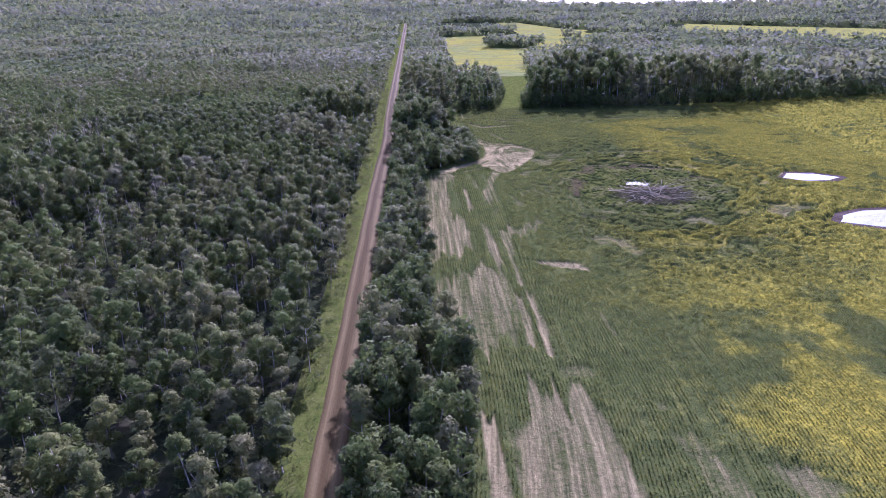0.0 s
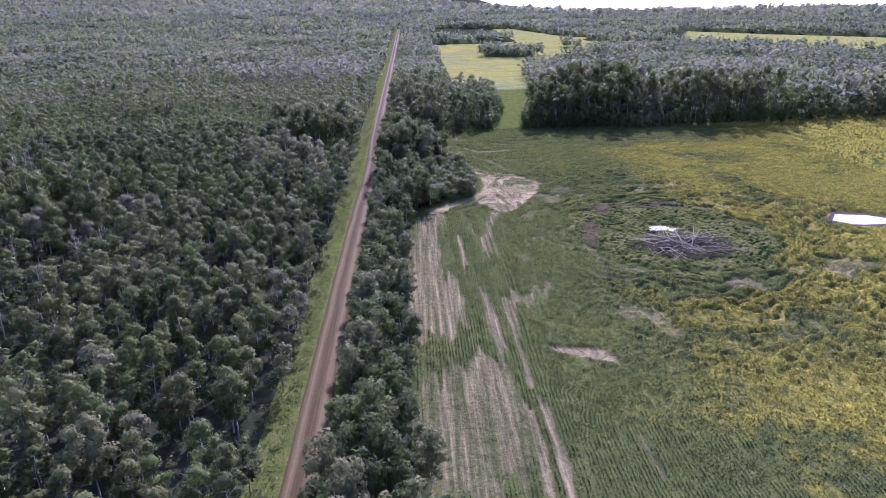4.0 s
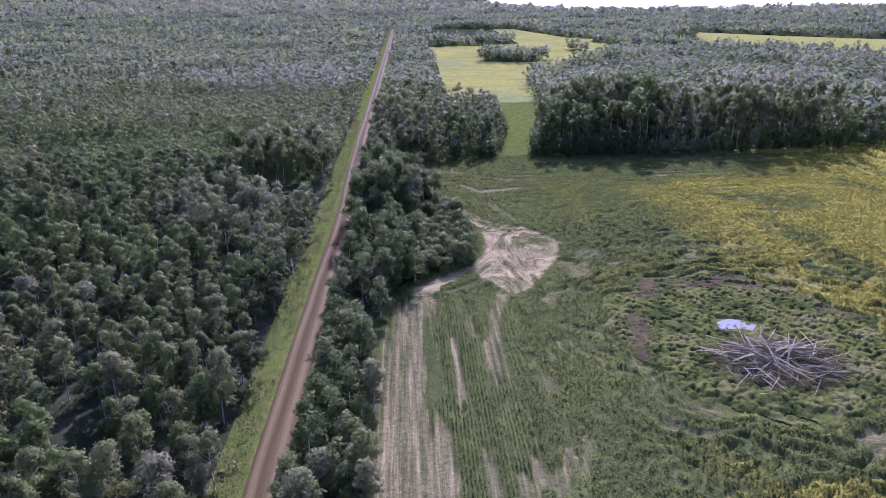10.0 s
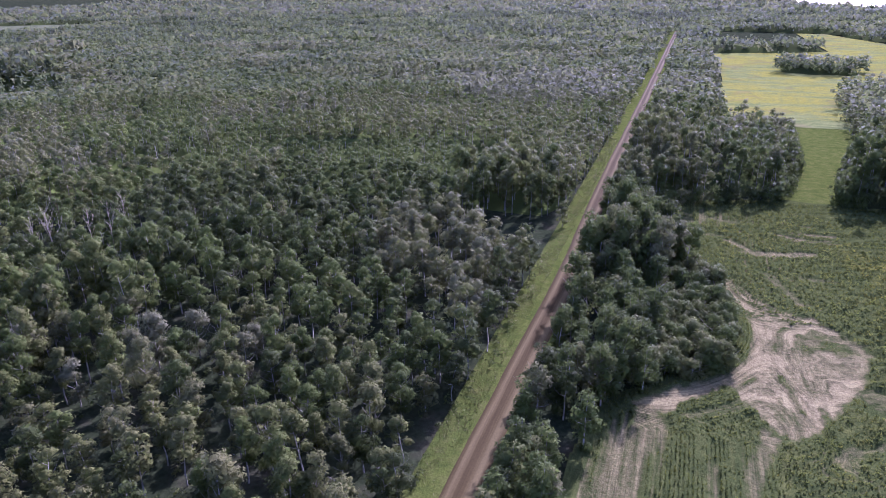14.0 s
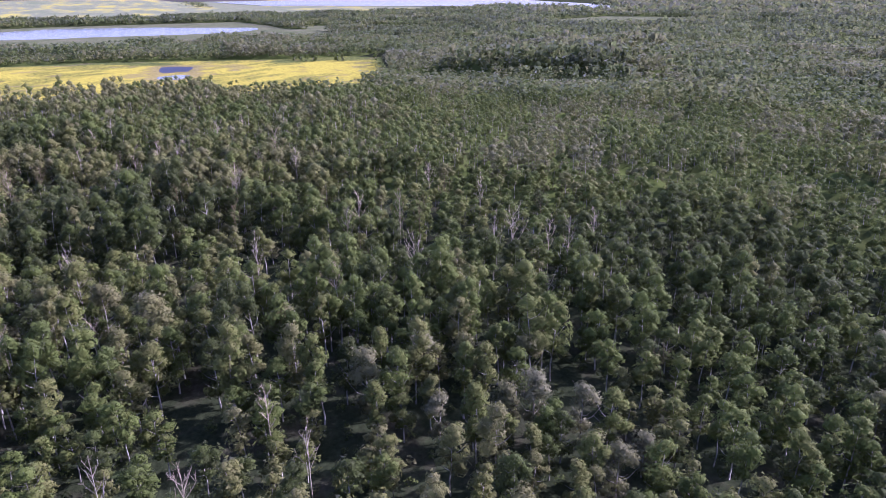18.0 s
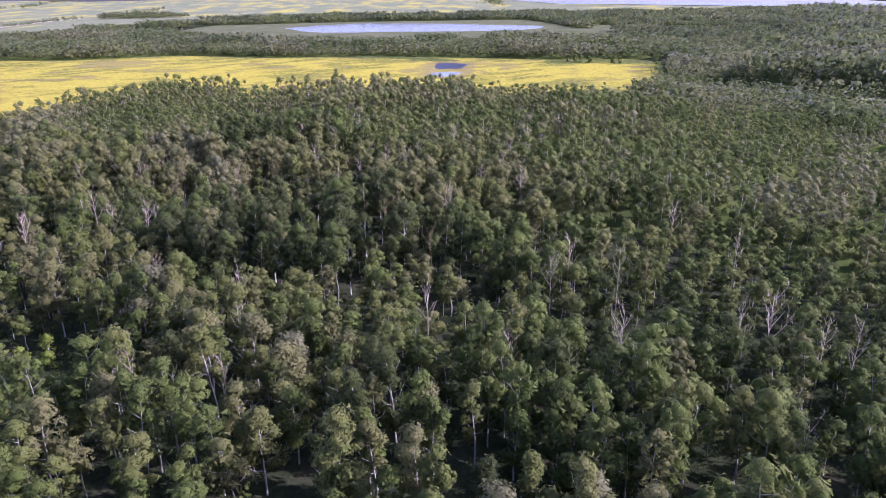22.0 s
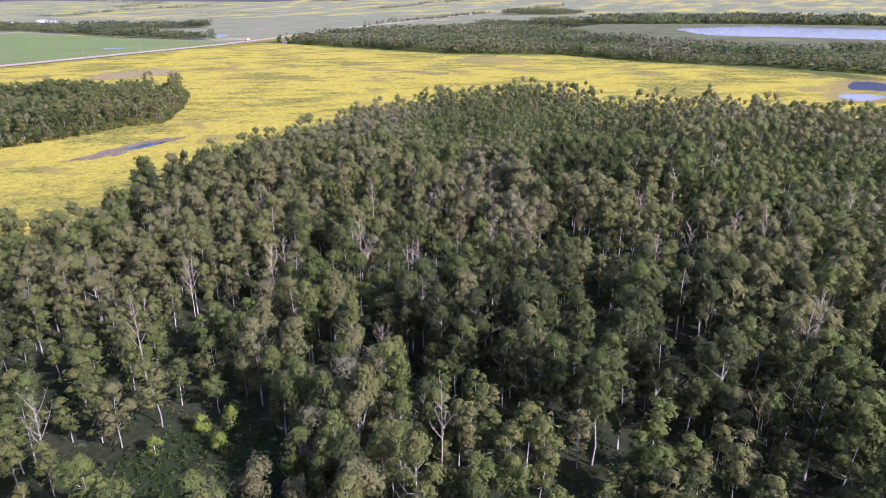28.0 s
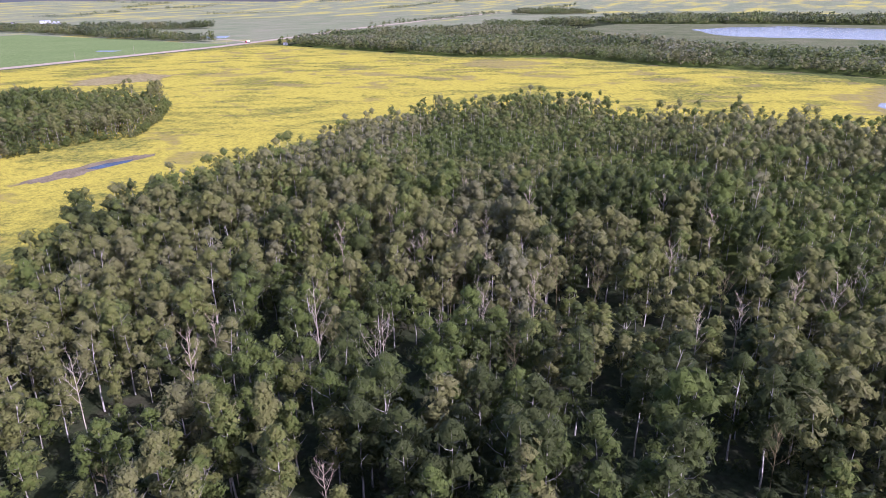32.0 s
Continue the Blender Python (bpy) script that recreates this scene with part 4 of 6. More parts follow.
def wood_frame(rng, h, limbs, r0, sides, spread, start=0.4, twigs=0):
    """A bent tapering stem with rising limbs. Gives the pieces and the ends of the limbs."""
    bend = rng.normal(0, 0.035 * h, 2)
    levels = np.linspace(0, 1, 6)
    stem = np.stack([bend[0] * levels ** 2, bend[1] * levels ** 2, h * levels], 1)
    stem[1:-1, :2] += rng.normal(0, 0.008 * h, (4, 2))
    pieces = [tube(stem, r0 * (1 - 0.9 * levels), sides)]
    tips = []
    for k in range(limbs):
        u = start + (0.95 - start) * (k + rng.random()) / limbs
        p = np.array([np.interp(u, levels, stem[:, c]) for c in range(3)])
        a = k * 2.4 + rng.normal(0, 0.4)
        ln = spread * (1.15 - 0.6 * u) * rng.uniform(0.8, 1.25)
        out = np.array([math.cos(a), math.sin(a), 0.0])
        q = p + out * ln * 0.55 + (0, 0, ln * 0.35)
        e = p + out * ln + (0, 0, ln * rng.uniform(0.7, 1.1))
        pieces.append(tube([p, q, e], r0 * (1 - 0.8 * u) * np.array([0.5, 0.32, 0.1]), 3))
        tips.append(e)
        for _ in range(twigs):
            s = q + (e - q) * rng.random()
            w = s + rng.normal(0, 0.3, 3) * ln + (0, 0, 0.3 * ln)
            pieces.append(tube([s, w], r0 * np.array([0.12, 0.03]), 3))
    return joined(pieces), np.array(tips), stem


def sprays(rng, centres, radii, count, size, double=True, squash=0.85, axis=(0, 0)):
    """Leaf sprays in uneven shells round the centres, with the normals of the crown's rounded outside."""
    w = radii ** 2
    pick = rng.choice(len(centres), count, p=w / w.sum())
    d = rng.normal(0, 1, (count, 3))
    d /= np.linalg.norm(d, axis=1)[:, None]
    rad = radii[pick] * np.sqrt(rng.uniform(0.3, 1.15, count))
    c = centres[pick] + d * rad[:, None] * (1, 1, squash)
    nrm = d + rng.normal(0, 0.4, (count, 3)) + (0, 0, 0.4)
    nrm /= np.linalg.norm(nrm, axis=1)[:, None]
    a = np.cross(nrm, rng.normal(0, 1, (count, 3)))
    a /= np.linalg.norm(a, axis=1)[:, None]
    b = np.cross(nrm, a)
    s = size * rng.uniform(0.6, 1.3, count)[:, None]
    hi, lo = centres[:, 2].max(), centres[:, 2].min()
    out = c - np.stack([0 * c[:, 0] + axis[0], 0 * c[:, 0] + axis[1], 0.55 * lo + 0.45 * hi + 0.35 * (c[:, 2] - 0.55 * lo - 0.45 * hi)], 1)
    out /= np.maximum(np.linalg.norm(out, axis=1), 1e-6)[:, None]
    soft = 0.55 * d + 0.50 * out + 0.20 * nrm + rng.normal(0, 0.14, (count, 3))
    soft /= np.linalg.norm(soft, axis=1)[:, None]
    if double:
        v = np.stack([c - a * s, c - b * s * 0.6 + nrm * s * 0.2, c + a * s, c + b * s * 0.6 + nrm * s * 0.25], 1).reshape(-1, 3)
        i = np.arange(count)[:, None] * 4
        t = np.concatenate([i + (0, 1, 2), i + (0, 2, 3)])
    else:
        v = np.stack([c - a * s, c + a * s * 0.8 + b * s * 0.3, c + b * s * 1.3], 1).reshape(-1, 3)
        t = np.arange(count)[:, None] * 3 + (0, 1, 2)
    soft = np.repeat(soft, len(v) // count, axis=0) + rng.normal(0, 0.22, (len(v), 3))
    return v, t, soft / np.linalg.norm(soft, axis=1)[:, None]


def crown_lobes(rng, h, width, low, lobes):
    """Centres and radii of the clumps of leaves that make a crown."""
    u = np.sort(rng.uniform(0, 1, lobes))
    z = h * (low + (0.88 - low) * u ** 0.85)
    prof = np.sin(np.pi * np.clip(0.22 + 0.60 * u, 0, 1)) ** 0.8
    a = rng.uniform(0, 6.28, lobes)
    rad = 0.5 * width * prof * rng.uniform(0.25, 0.75, lobes)
    c = np.stack([rad * np.cos(a), rad * np.sin(a), z], 1)
    r = 0.5 * width * rng.uniform(0.34, 0.56, lobes) * (0.55 + 0.45 * prof)
    c = np.vstack([c, (0, 0, h * 0.88)])
    r = np.append(r, 0.26 * width)
    return c, r


def hearts(rng, centres, radii):
    """A small faceted heart in each clump, so that crowns are dense."""
    o = np.array([(1, 0, 0), (-1, 0, 0), (0, 1, 0), (0, -1, 0), (0, 0, 1), (0, 0, -1)], float)
    f = np.array([(0, 2, 4), (2, 1, 4), (1, 3, 4), (3, 0, 4), (2, 0, 5), (1, 2, 5), (3, 1, 5), (0, 3, 5)])
    v, n = [], []
    for c, r in zip(centres, radii):
        a = rng.uniform(0, 1.57)
        q = np.stack([o[:, 0] * math.cos(a) - o[:, 1] * math.sin(a), o[:, 0] * math.sin(a) + o[:, 1] * math.cos(a), o[:, 2]], 1)
        v.append(c + q * (1, 1, 0.8) * r * rng.uniform(0.75, 1.0, (6, 1)))
        n.append(q)
    return np.concatenate(v), np.concatenate([f + 6 * k for k in range(len(centres))]), np.concatenate(n)


def tree_template(seed, h, width, low, lobes, count, size, limbs, sides, double, r0=0.16, core=0.0):
    rng = np.random.default_rng(seed)
    (wv, wt), tips, stem = wood_frame(rng, h * 0.93, limbs, r0, sides, width * 0.45, max(0.3, low))
    c, r = crown_lobes(rng, h, width, low, lobes)
    u = c[:, 2] / h
    c[:, 0] += np.interp(u, np.linspace(0, 1, 6), stem[:, 0])
    c[:, 1] += np.interp(u, np.linspace(0, 1, 6), stem[:, 1])
    leaf = sprays(rng, c, r, count, size, double, 0.85, (stem[3, 0], stem[3, 1]))
    if core:
        heart = hearts(rng, c[::2], core * r[::2])
        leaf = (np.concatenate([leaf[0], heart[0]]), np.concatenate([leaf[1], heart[1] + len(leaf[0])]), np.concatenate([leaf[2], heart[2]]))
    return (wv, wt, corner_normals(wv, wt)), leaf


def scatter(poly, spacing, seed, jitter=0.42):
    xs, ysp = np.array([p[0] for p in poly]), np.array([p[1] for p in poly])
    gx, gy = np.meshgrid(np.arange(xs.min(), xs.max(), spacing), np.arange(ysp.min(), ysp.max(), spacing))
    rng = np.random.default_rng(seed)
    x = gx + rng.uniform(-jitter, jitter, gx.shape) * spacing + 0.5 * spacing * (np.arange(gx.shape[0]) % 2)[:, None]
    y = gy + rng.uniform(-jitter, jitter, gy.shape) * spacing
    x, y = x.ravel(), y.ravel()
    k = inside(x, y, poly)
    return x[k], y[k]


CLEARINGS = [[(-158, 170), (-170, 157), (-188, 155), (-206, 160), (-209, 177), (-197, 189), (-178, 195), (-165, 187)],
             [(-24, 406), (-40, 405), (-62, 424), (-60, 447), (-24, 446)],
             [(-1330, 1180), (-1280, 1420), (-1420, 1700), (-1650, 1500), (-1560, 1200)],
             NOTCH,
             [(-1270, 1600), (-1180, 1640), (-1200, 1800), (-1330, 1780)]]


STANDS = [([(-700, 480), (-590, 560), (-480, 700), (-440, 660), (-540, 520), (-650, 440)], 0.4, 0.72), ([(-59, 240), (-26, 262), (-25, 150), (-36, 148), (-62, 190)], 0.86, 1.08), ([(-95, 420), (-58, 424), (-25, 378), (-25, 342), (-45, 340), (-80, 372)], 0.80, 1.05),
          ([(-200, 525), (-125, 564), (-36, 516), (-36, 478), (-87, 444), (-154, 440)], 0.22, 0.72), ([(-205, 817), (-58, 897), (-29, 727), (-120, 676)], 0.85, 1.0),
          ([(-379, 171), (-405, 208), (-319, 325), (-260, 318), (-270, 279)], 0.66, 0.98), ([(-364, 290), (-426, 369), (-391, 469), (-275, 377)], 0.26, 0.95),
 ([(-24, 446), (-24, 500), (-75, 512), (-75, 450)], 0.55, 1.5), ([(-285, 36), (-416, 15), (-326, 111), (-260, 110)], 0.68, 1.02), ([(-270, 130), (-315, 145), (-320, 190), (-268, 195)], 0.30, 1.0), ([(-428, 115), (-433, 147), (-337, 167), (-346, 138)], 0.88, 0.95)]


def zone_height(x, y):
    """Low wood along the road, taller in the west, tall poplars round the fields."""
    f = 0.92 + 0.28 * sstep(-95, -150, x) * sstep(480, 330, y)
    f = np.where(inside(x, y, TALL_STAND), 1.6, f)
    f = np.where((x > -15) & (y > 480), 0.95 + 0.5 * sstep(640, 580, y) + 0.15 * sstep(900, 700, y) * sstep(100, 120, x), f)
    return np.where((x < -700) & (y < 700), 0.98, np.where((x < -320) & (y < -100), 1.22, f))


def stand(x, y):
    """Tone and height of the stand of trees at a place: uneven patches some 50 m across, and stands placed to fit the
    camera's view.
    """
    wx = x + 26 * (fbm(x / 30, y / 30, 75, 2) - 0.5)
    wy = y + 26 * (fbm(x / 30, y / 30, 76, 2) - 0.5)
    best, tone, hgt = np.full(np.shape(x), 1e9), np.zeros(np.shape(x)), np.zeros(np.shape(x))
    cx, cy = np.floor(wx / 64), np.floor(wy / 64)
    for i in (-1, 0, 1):
        for j in (-1, 0, 1):
            px, py = cx + i + lattice(cx + i, cy + j, 1), cy + j + lattice(cx + i, cy + j, 2)
            d = np.hypot(wx / 64 - px, wy / 64 - py)
            k = d < best
            best = np.where(k, d, best)
            tone = np.where(k, 0.06 + 0.66 * lattice(cx + i, cy + j, 3), tone)
            hgt = np.where(k, 0.66 + 0.58 * lattice(cx + i, cy + j, 4), hgt)
    for poly, tn, hg in STANDS:
        k = inside(wx, wy, poly)
        tone, hgt = np.where(k, tn, tone), np.where(k, hg, hgt)
    return tone + 0.25 * (fbm(x / 14, y / 14, 72, 2) - 0.5), hgt * (0.88 + 0.24 * fbm(x / 25, y / 25, 73, 2)) * zone_height(x, y)


def open_ground(x, y):
    r = fbm(x / 15, y / 15, 74, 2) < 0.27
    r |= inside(x, y, [(-104, 304), (-124, 298), (-148, 340), (-152, 374), (-130, 372), (-108, 336)]) & (vnoise(x / 5, y / 5, 90) < 0.3)
    for c in CLEARINGS + [NW_LAKE, NW_MEADOW, SWAMP]:
        r |= inside(x, y, c)
    return r


def woods(name, label, x, y, templates, seed, size=(0.85, 1.15), category="woodland", lift=0.0, tone_shift=0.0, leaves=LEAF, flat=0.0):
    """Many trees joined: each takes a template, a turn, a size and its stand's tone."""
    rng = np.random.default_rng(seed)
    tone, hgt = stand(x, y)
    which = rng.integers(0, len(templates), len(x))
    turn = rng.uniform(0, 6.28, len(x))
    sz = rng.uniform(*size, len(x)) * hgt
    wd = rng.uniform(0.88, 1.15, len(x))
    tone = np.clip(tone + rng.normal(0, 0.09, len(x)) + tone_shift, 0, 1)
    odd = rng.random(len(x))
    tone = np.where(odd < 0.05, rng.uniform(0.62, 0.8, len(x)), np.where(odd > 0.92, 0.12, tone))
    z = ground_height(x, y) + lift
    V, T, I, A, N, n = [], [], [], [], [], 0
    for w, (wood, leaf) in enumerate(templates):
        k = np.where(which == w)[0]
        if not len(k):
            continue
        for mi, (tv, tt, tn) in enumerate((wood, leaf)):
            if not len(tv):
                continue
            c, s = np.cos(turn[k])[:, None], np.sin(turn[k])[:, None]
            wide = (sz[k] ** 0.55 * wd[k])[:, None]
            px = (tv[None, :, 0] * c - tv[None, :, 1] * s) * wide + x[k][:, None]
            py = (tv[None, :, 0] * s + tv[None, :, 1] * c) * wide + y[k][:, None]
            pz = tv[None, :, 2] * sz[k][:, None] + z[k][:, None]
            V.append(np.stack([px, py, pz], -1).reshape(-1, 3))
            N.append(np.stack([tn[None, :, 0] * c - tn[None, :, 1] * s, tn[None, :, 0] * s + tn[None, :, 1] * c, np.broadcast_to(tn[None, :, 2], px.shape)], -1).reshape(-1, 3))
            T.append((tt[None] + (np.arange(len(k)) * len(tv))[:, None, None]).reshape(-1, 3) + n)
            I.append(np.full(len(k) * len(tt), mi))
            A.append(np.repeat(tone[k], len(tv)))
            n += len(k) * len(tv)
    N = np.concatenate(N) * (1, 1, 1) + (0, 0, flat)
    N /= np.linalg.norm(N, axis=1)[:, None]
    me = mesh_of(name, np.concatenate(V), np.concatenate(T), [BARK, leaves], np.concatenate(I), True, N, tone=np.concatenate(A))
    return tagged(new(name, me), label, category, kind="stuff")


NONE = (np.zeros((0, 3)), np.zeros((0, 3), int), np.zeros((0, 3)))
MID = [tree_template(100 + k, 17.0 + (k % 3), 6.1 + 0.8 * (k % 4), 0.18 + 0.08 * (k % 3), 18, 300, 0.68, 5, 3, False, 0.21, 1.1) for k in range(8)]
MID2 = [tree_template(150 + k, 16.5 + (k % 3), 6.5 + 0.8 * (k % 3), 0.20, 14, 150, 0.90, 0, 3, False, 0.18, 1.1) for k in range(6)]
COPSE = [tree_template(180 + k, 17.0 + (k % 3), 7.6 + 0.6 * (k % 3), 0.03, 12, 66, 1.3, 0, 3, False, 0.17, 1.1) for k in range(5)]
RING = [tree_template(200 + k, 16.5 + 0.6 * (k % 3), 7.0 + 0.6 * (k % 3), 0.2, 8, 62, 1.05, 0, 3, False, 0.17, 1.0) for k in range(6)]
FRONT = [tree_template(250 + k, 17.5 + (k % 3), 6.3 + 0.5 * (k % 3), 0.05, 12, 180, 0.92, 0, 3, False, 0.17, 1.1) for k in range(6)]
FAR1 = [(NONE, tree_template(300 + k, 16.5, 9.5, 0.25, 6, 20, 2.2, 0, 3, False)[1]) for k in range(5)]
FAR2 = [(NONE, tree_template(400 + k, 16.5, 16.0, 0.35, 6, 12, 3.4, 0, 3, False)[1]) for k in range(5)]
FAR3 = [(NONE, tree_template(500 + k, 17.0, 32.0, 0.25, 8, 18, 7.5, 0, 3, False)[1]) for k in range(4)]

WOODS = [WEST_WOOD, GAP_WOOD, EAST_WOOD, NORTH_WOOD, ISLET_A, ISLET_B, ISLET_C, ISLET_D]


def gather(spacing, near, far, seed, polys=WOODS):
    xs, yy = [], []
    for k, p in enumerate(polys):
        x, y = scatter(p, spacing, seed + k)
        d = line_distance(x, y, NEAR_LINE)
        keep = (d >= near) & (d < far) & ~open_ground(x, y) & (x < 0.74 * y + 70)
        xs.append(x[keep])
        yy.append(y[keep])
    return np.concatenate(xs), np.concatenate(yy)


x, y = gather(6.8, 0, 95, 1)
k = (fbm(x / 9, y / 9, 78, 2) > 0.28) | (x > -218) & (x < -138) & (y > 188) & (y < 232) | (x > -60) & (y > 280)
x, y = x[k], y[k]
near_d = line_distance(x, y, NEAR_LINE)
order = np.argsort(near_d)
single, rest = order[:300], order[300:]
woods("aspen_wood", "dense aspen wood with dull green crowns and pale stems", x[rest], y[rest], MID, 11, (0.62, 1.24))
near_xy = [(float(x[k]), float(y[k])) for k in single]
for nm, lab, tpl, sp, a, b in (("inner_wood", "dense aspen wood with dull green crowns", MID2, 7.2, 95, 180),
                               ("wood_beyond", "dense mixed aspen wood beyond the near stand", RING, 6.8, 180, 420),
                               ("distant_wood", "unbroken distant aspen woodland", FAR1, 7.6, 420, 900),
                               ("far_wood", "far woodland running to the skyline", FAR2, 14.5, 900, 2000),
                               ("skyline_wood", "woodland on the skyline", FAR3, 38.0, 2000, 9000)):
    x, y = gather(sp, a, b, 20 + int(sp))
    if tpl is RING:
        front = (x > -12) & (y > 480) & (y < 552 + 0.16 * np.clip(x - 80, 0, 400))
        woods("wood_front", "tall dark front of leafy trees along the field", x[front], y[front], FRONT, 37, (0.85, 1.12))
        x, y = x[~front], y[~front]
    woods(nm, lab, x, y, tpl, 30 + int(sp), (0.78, 1.18) if a < 400 else (0.86, 1.12), leaves=LEAF if a < 400 else LEAF_FAR, flat=0.0 if a < 180 else 0.22 if a < 400 else 1.1 if a < 800 else 2.2)

x, y = scatter(BACK_WOOD, 7.4, 29)
woods("back_wood", "long dark wood behind the yellow field", x, y, FAR1, 47, (0.86, 1.12), leaves=LEAF_FAR, flat=0.6)
for nm, lab, p in (("shelter_belt", "dense shelter belt of trees by the farm", SHELTER), ("shelter_belt_beyond", "dense shelter belt of trees round the farm", SHELTER_BACK),
                   ("marsh_clump", "clump of trees at the edge of the marsh", MARSH_CLUMP), ("road_clump", "clump of trees beside the far road", ROAD_CLUMP)):
    x, y = scatter(p, 7.0, 39)
    woods(nm, lab, x, y, FAR1, 48, (0.75, 1.15), leaves=LEAF_FAR, flat=0.4)
x, y = scatter([(-930, 560), (-1000, 640), (-1280, 640), (-1480, 650), (-1700, 1150), (-1100, 760), (-880, 570)], 8.5, 50)
k = ~inside(x, y, NW_MEADOW)
woods("marsh_wood", "wood closing the far end of the marsh", x[k], y[k], FAR1, 53, (0.86, 1.12), leaves=LEAF_FAR, flat=0.8)
x, y = scatter(FARBACK_WOOD, 11.0, 40)
k = ~inside(x, y, NW_MEADOW) & ~inside(x, y, NW_LAKE)
woods("lakeside_wood", "dark wood on the far shore of the lake", x[k], y[k], FAR2, 49, (0.8, 1.1), leaves=LEAF_FAR, flat=0.8)


def wood_edge(x, y):
    """How far inside the woods a place lies; 0 outside them and in their clearings."""
    best = np.zeros(np.shape(x))
    for p in WOODS + [BACK_WOOD, FARBACK_WOOD]:
        k = (x > min(q[0] for q in p)) & (x < max(q[0] for q in p)) & (y > min(q[1] for q in p)) & (y < max(q[1] for q in p))
        if k.any():
            u, v = x[k], y[k]
            best[k] = np.maximum(best[k], np.where(inside(u, v, p), line_distance(u, v, p + p[:1]), 0))
    for c in CLEARINGS + [NW_LAKE, NW_MEADOW, SWAMP]:
        best = np.where(inside(x, y, c), 0, np.minimum(best, line_distance(x, y, c + c[:1])))
    return best


CANOPY_SHADE = foliage("canopy_shade_leaves", LEAF_TONES, amount=0.2, through=(0.10, 0.12, 0.05), rough=1.0, spec=0.0)


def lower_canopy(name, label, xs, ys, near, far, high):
    """An added filler sheet, coloured dark as shade, between and below the tops of a far wood, running down to the
    ground at its edges.
    """
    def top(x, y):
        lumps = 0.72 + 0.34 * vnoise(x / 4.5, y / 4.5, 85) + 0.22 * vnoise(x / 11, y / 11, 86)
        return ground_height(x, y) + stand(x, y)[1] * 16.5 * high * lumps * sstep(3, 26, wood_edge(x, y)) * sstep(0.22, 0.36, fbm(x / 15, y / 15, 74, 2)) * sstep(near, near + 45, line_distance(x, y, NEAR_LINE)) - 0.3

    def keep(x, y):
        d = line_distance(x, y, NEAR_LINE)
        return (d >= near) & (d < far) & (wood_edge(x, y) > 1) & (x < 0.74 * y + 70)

    # Tone kept at the dark end: paints the shade inside the wood.
    ob = grid_mesh(name, xs, ys, top, [CANOPY_SHADE], keep, tone=lambda x, y: np.clip(0.3 * stand(x, y)[0] - 0.05 + 0.2 * (vnoise(x / 5, y / 5, 87) - 0.5), 0, 1))
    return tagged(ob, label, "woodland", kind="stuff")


lower_canopy("lower_canopy", "dark filler layer painting shade below the tops of the wood", np.arange(-660, 420, 4.6), np.arange(-5, 740, 4.6), 150, 430, 0.42)
lower_canopy("distant_canopy", "dark filler layer painting shade inside the distant wood", np.arange(-1160, 900, 7.5), np.arange(-400, 1230, 7.5), 385, 920, 0.42)
lower_canopy("far_canopy", "dark filler layer painting shade inside the far wood", np.arange(-2300, 1900, 17.0), np.arange(-700, 2350, 17.0), 860, 2020, 0.58)

x, y = scatter(SW_CLUMP, 7.0, 43)
woods("field_copse", "dense copse of trees in the yellow field", x, y, COPSE, 44, (0.85, 1.1))

# undergrowth between the near stems
x, y = scatter([(-25, 95), (-25, 420), (-150, 420), (-330, 260), (-300, 90), (-120, 90)], 5.6, 41)
k = (fbm(x / 15, y / 15, 74, 2) > 0.2) & ~open_ground(x, y)
SHRUB = [(NONE, tree_template(520 + q, 3.6, 4.2, 0.1, 5, 34, 0.55, 0, 3, False)[1]) for q in range(4)]
woods("undergrowth", "low leafy undergrowth on the woodland floor", x[k], y[k], SHRUB, 42, (0.4, 1.1), "undergrowth", 0, -0.3)

x, y = scatter(CLEARINGS[0], 2.1, 45)
TUFT = [(NONE, tree_template(530 + q, 1.7, 2.2, 0.1, 3, 18, 0.40, 0, 3, False)[1]) for q in range(3)]
# Tone lowered by 0.6 to put the clearing's shade into the tufts' colour.
woods("clearing_tufts", "rough grass and weeds in a clearing, toned dark for its shade", x, y, TUFT, 46, (0.35, 0.9), "grass", 0.1, -0.6, GRASSBLADE)

fronts = [[(-8, 484), (8, 487), (57, 508), (69, 566), (78, 672)], [(98, 590), (80, 506), (153, 507), (246, 519), (385, 547)], [(-330, -174), (-375, -166), (-435, -163), (-452, -150), (-500, -186), (-545, -228)],
          [(-285, 28), (-308, 6), (-363, -8), (-426, -2), (-492, -12), (-600, 4), (-644, 58)]]
xs, yy = [], []
rng = np.random.default_rng(51)
for line in fronts:
    for (x0, y0), (x1, y1) in zip(line, line[1:]):
        for u in np.arange(0, 1, 2.6 / math.hypot(x1 - x0, y1 - y0)):
            xs.append(x0 + (x1 - x0) * u + rng.normal(0, 1.2))
            yy.append(y0 + (y1 - y0) * u + rng.normal(0, 1.2))
woods("woodside_scrub", "leafy scrub along the edges of the woods", np.array(xs), np.array(yy), [(NONE, tree_template(540 + q, 6.0, 5.0, 0.06, 9, 90, 0.75, 0, 3, False)[1]) for q in range(4)], 52, (0.8, 1.6), "undergrowth", 0, -0.1)


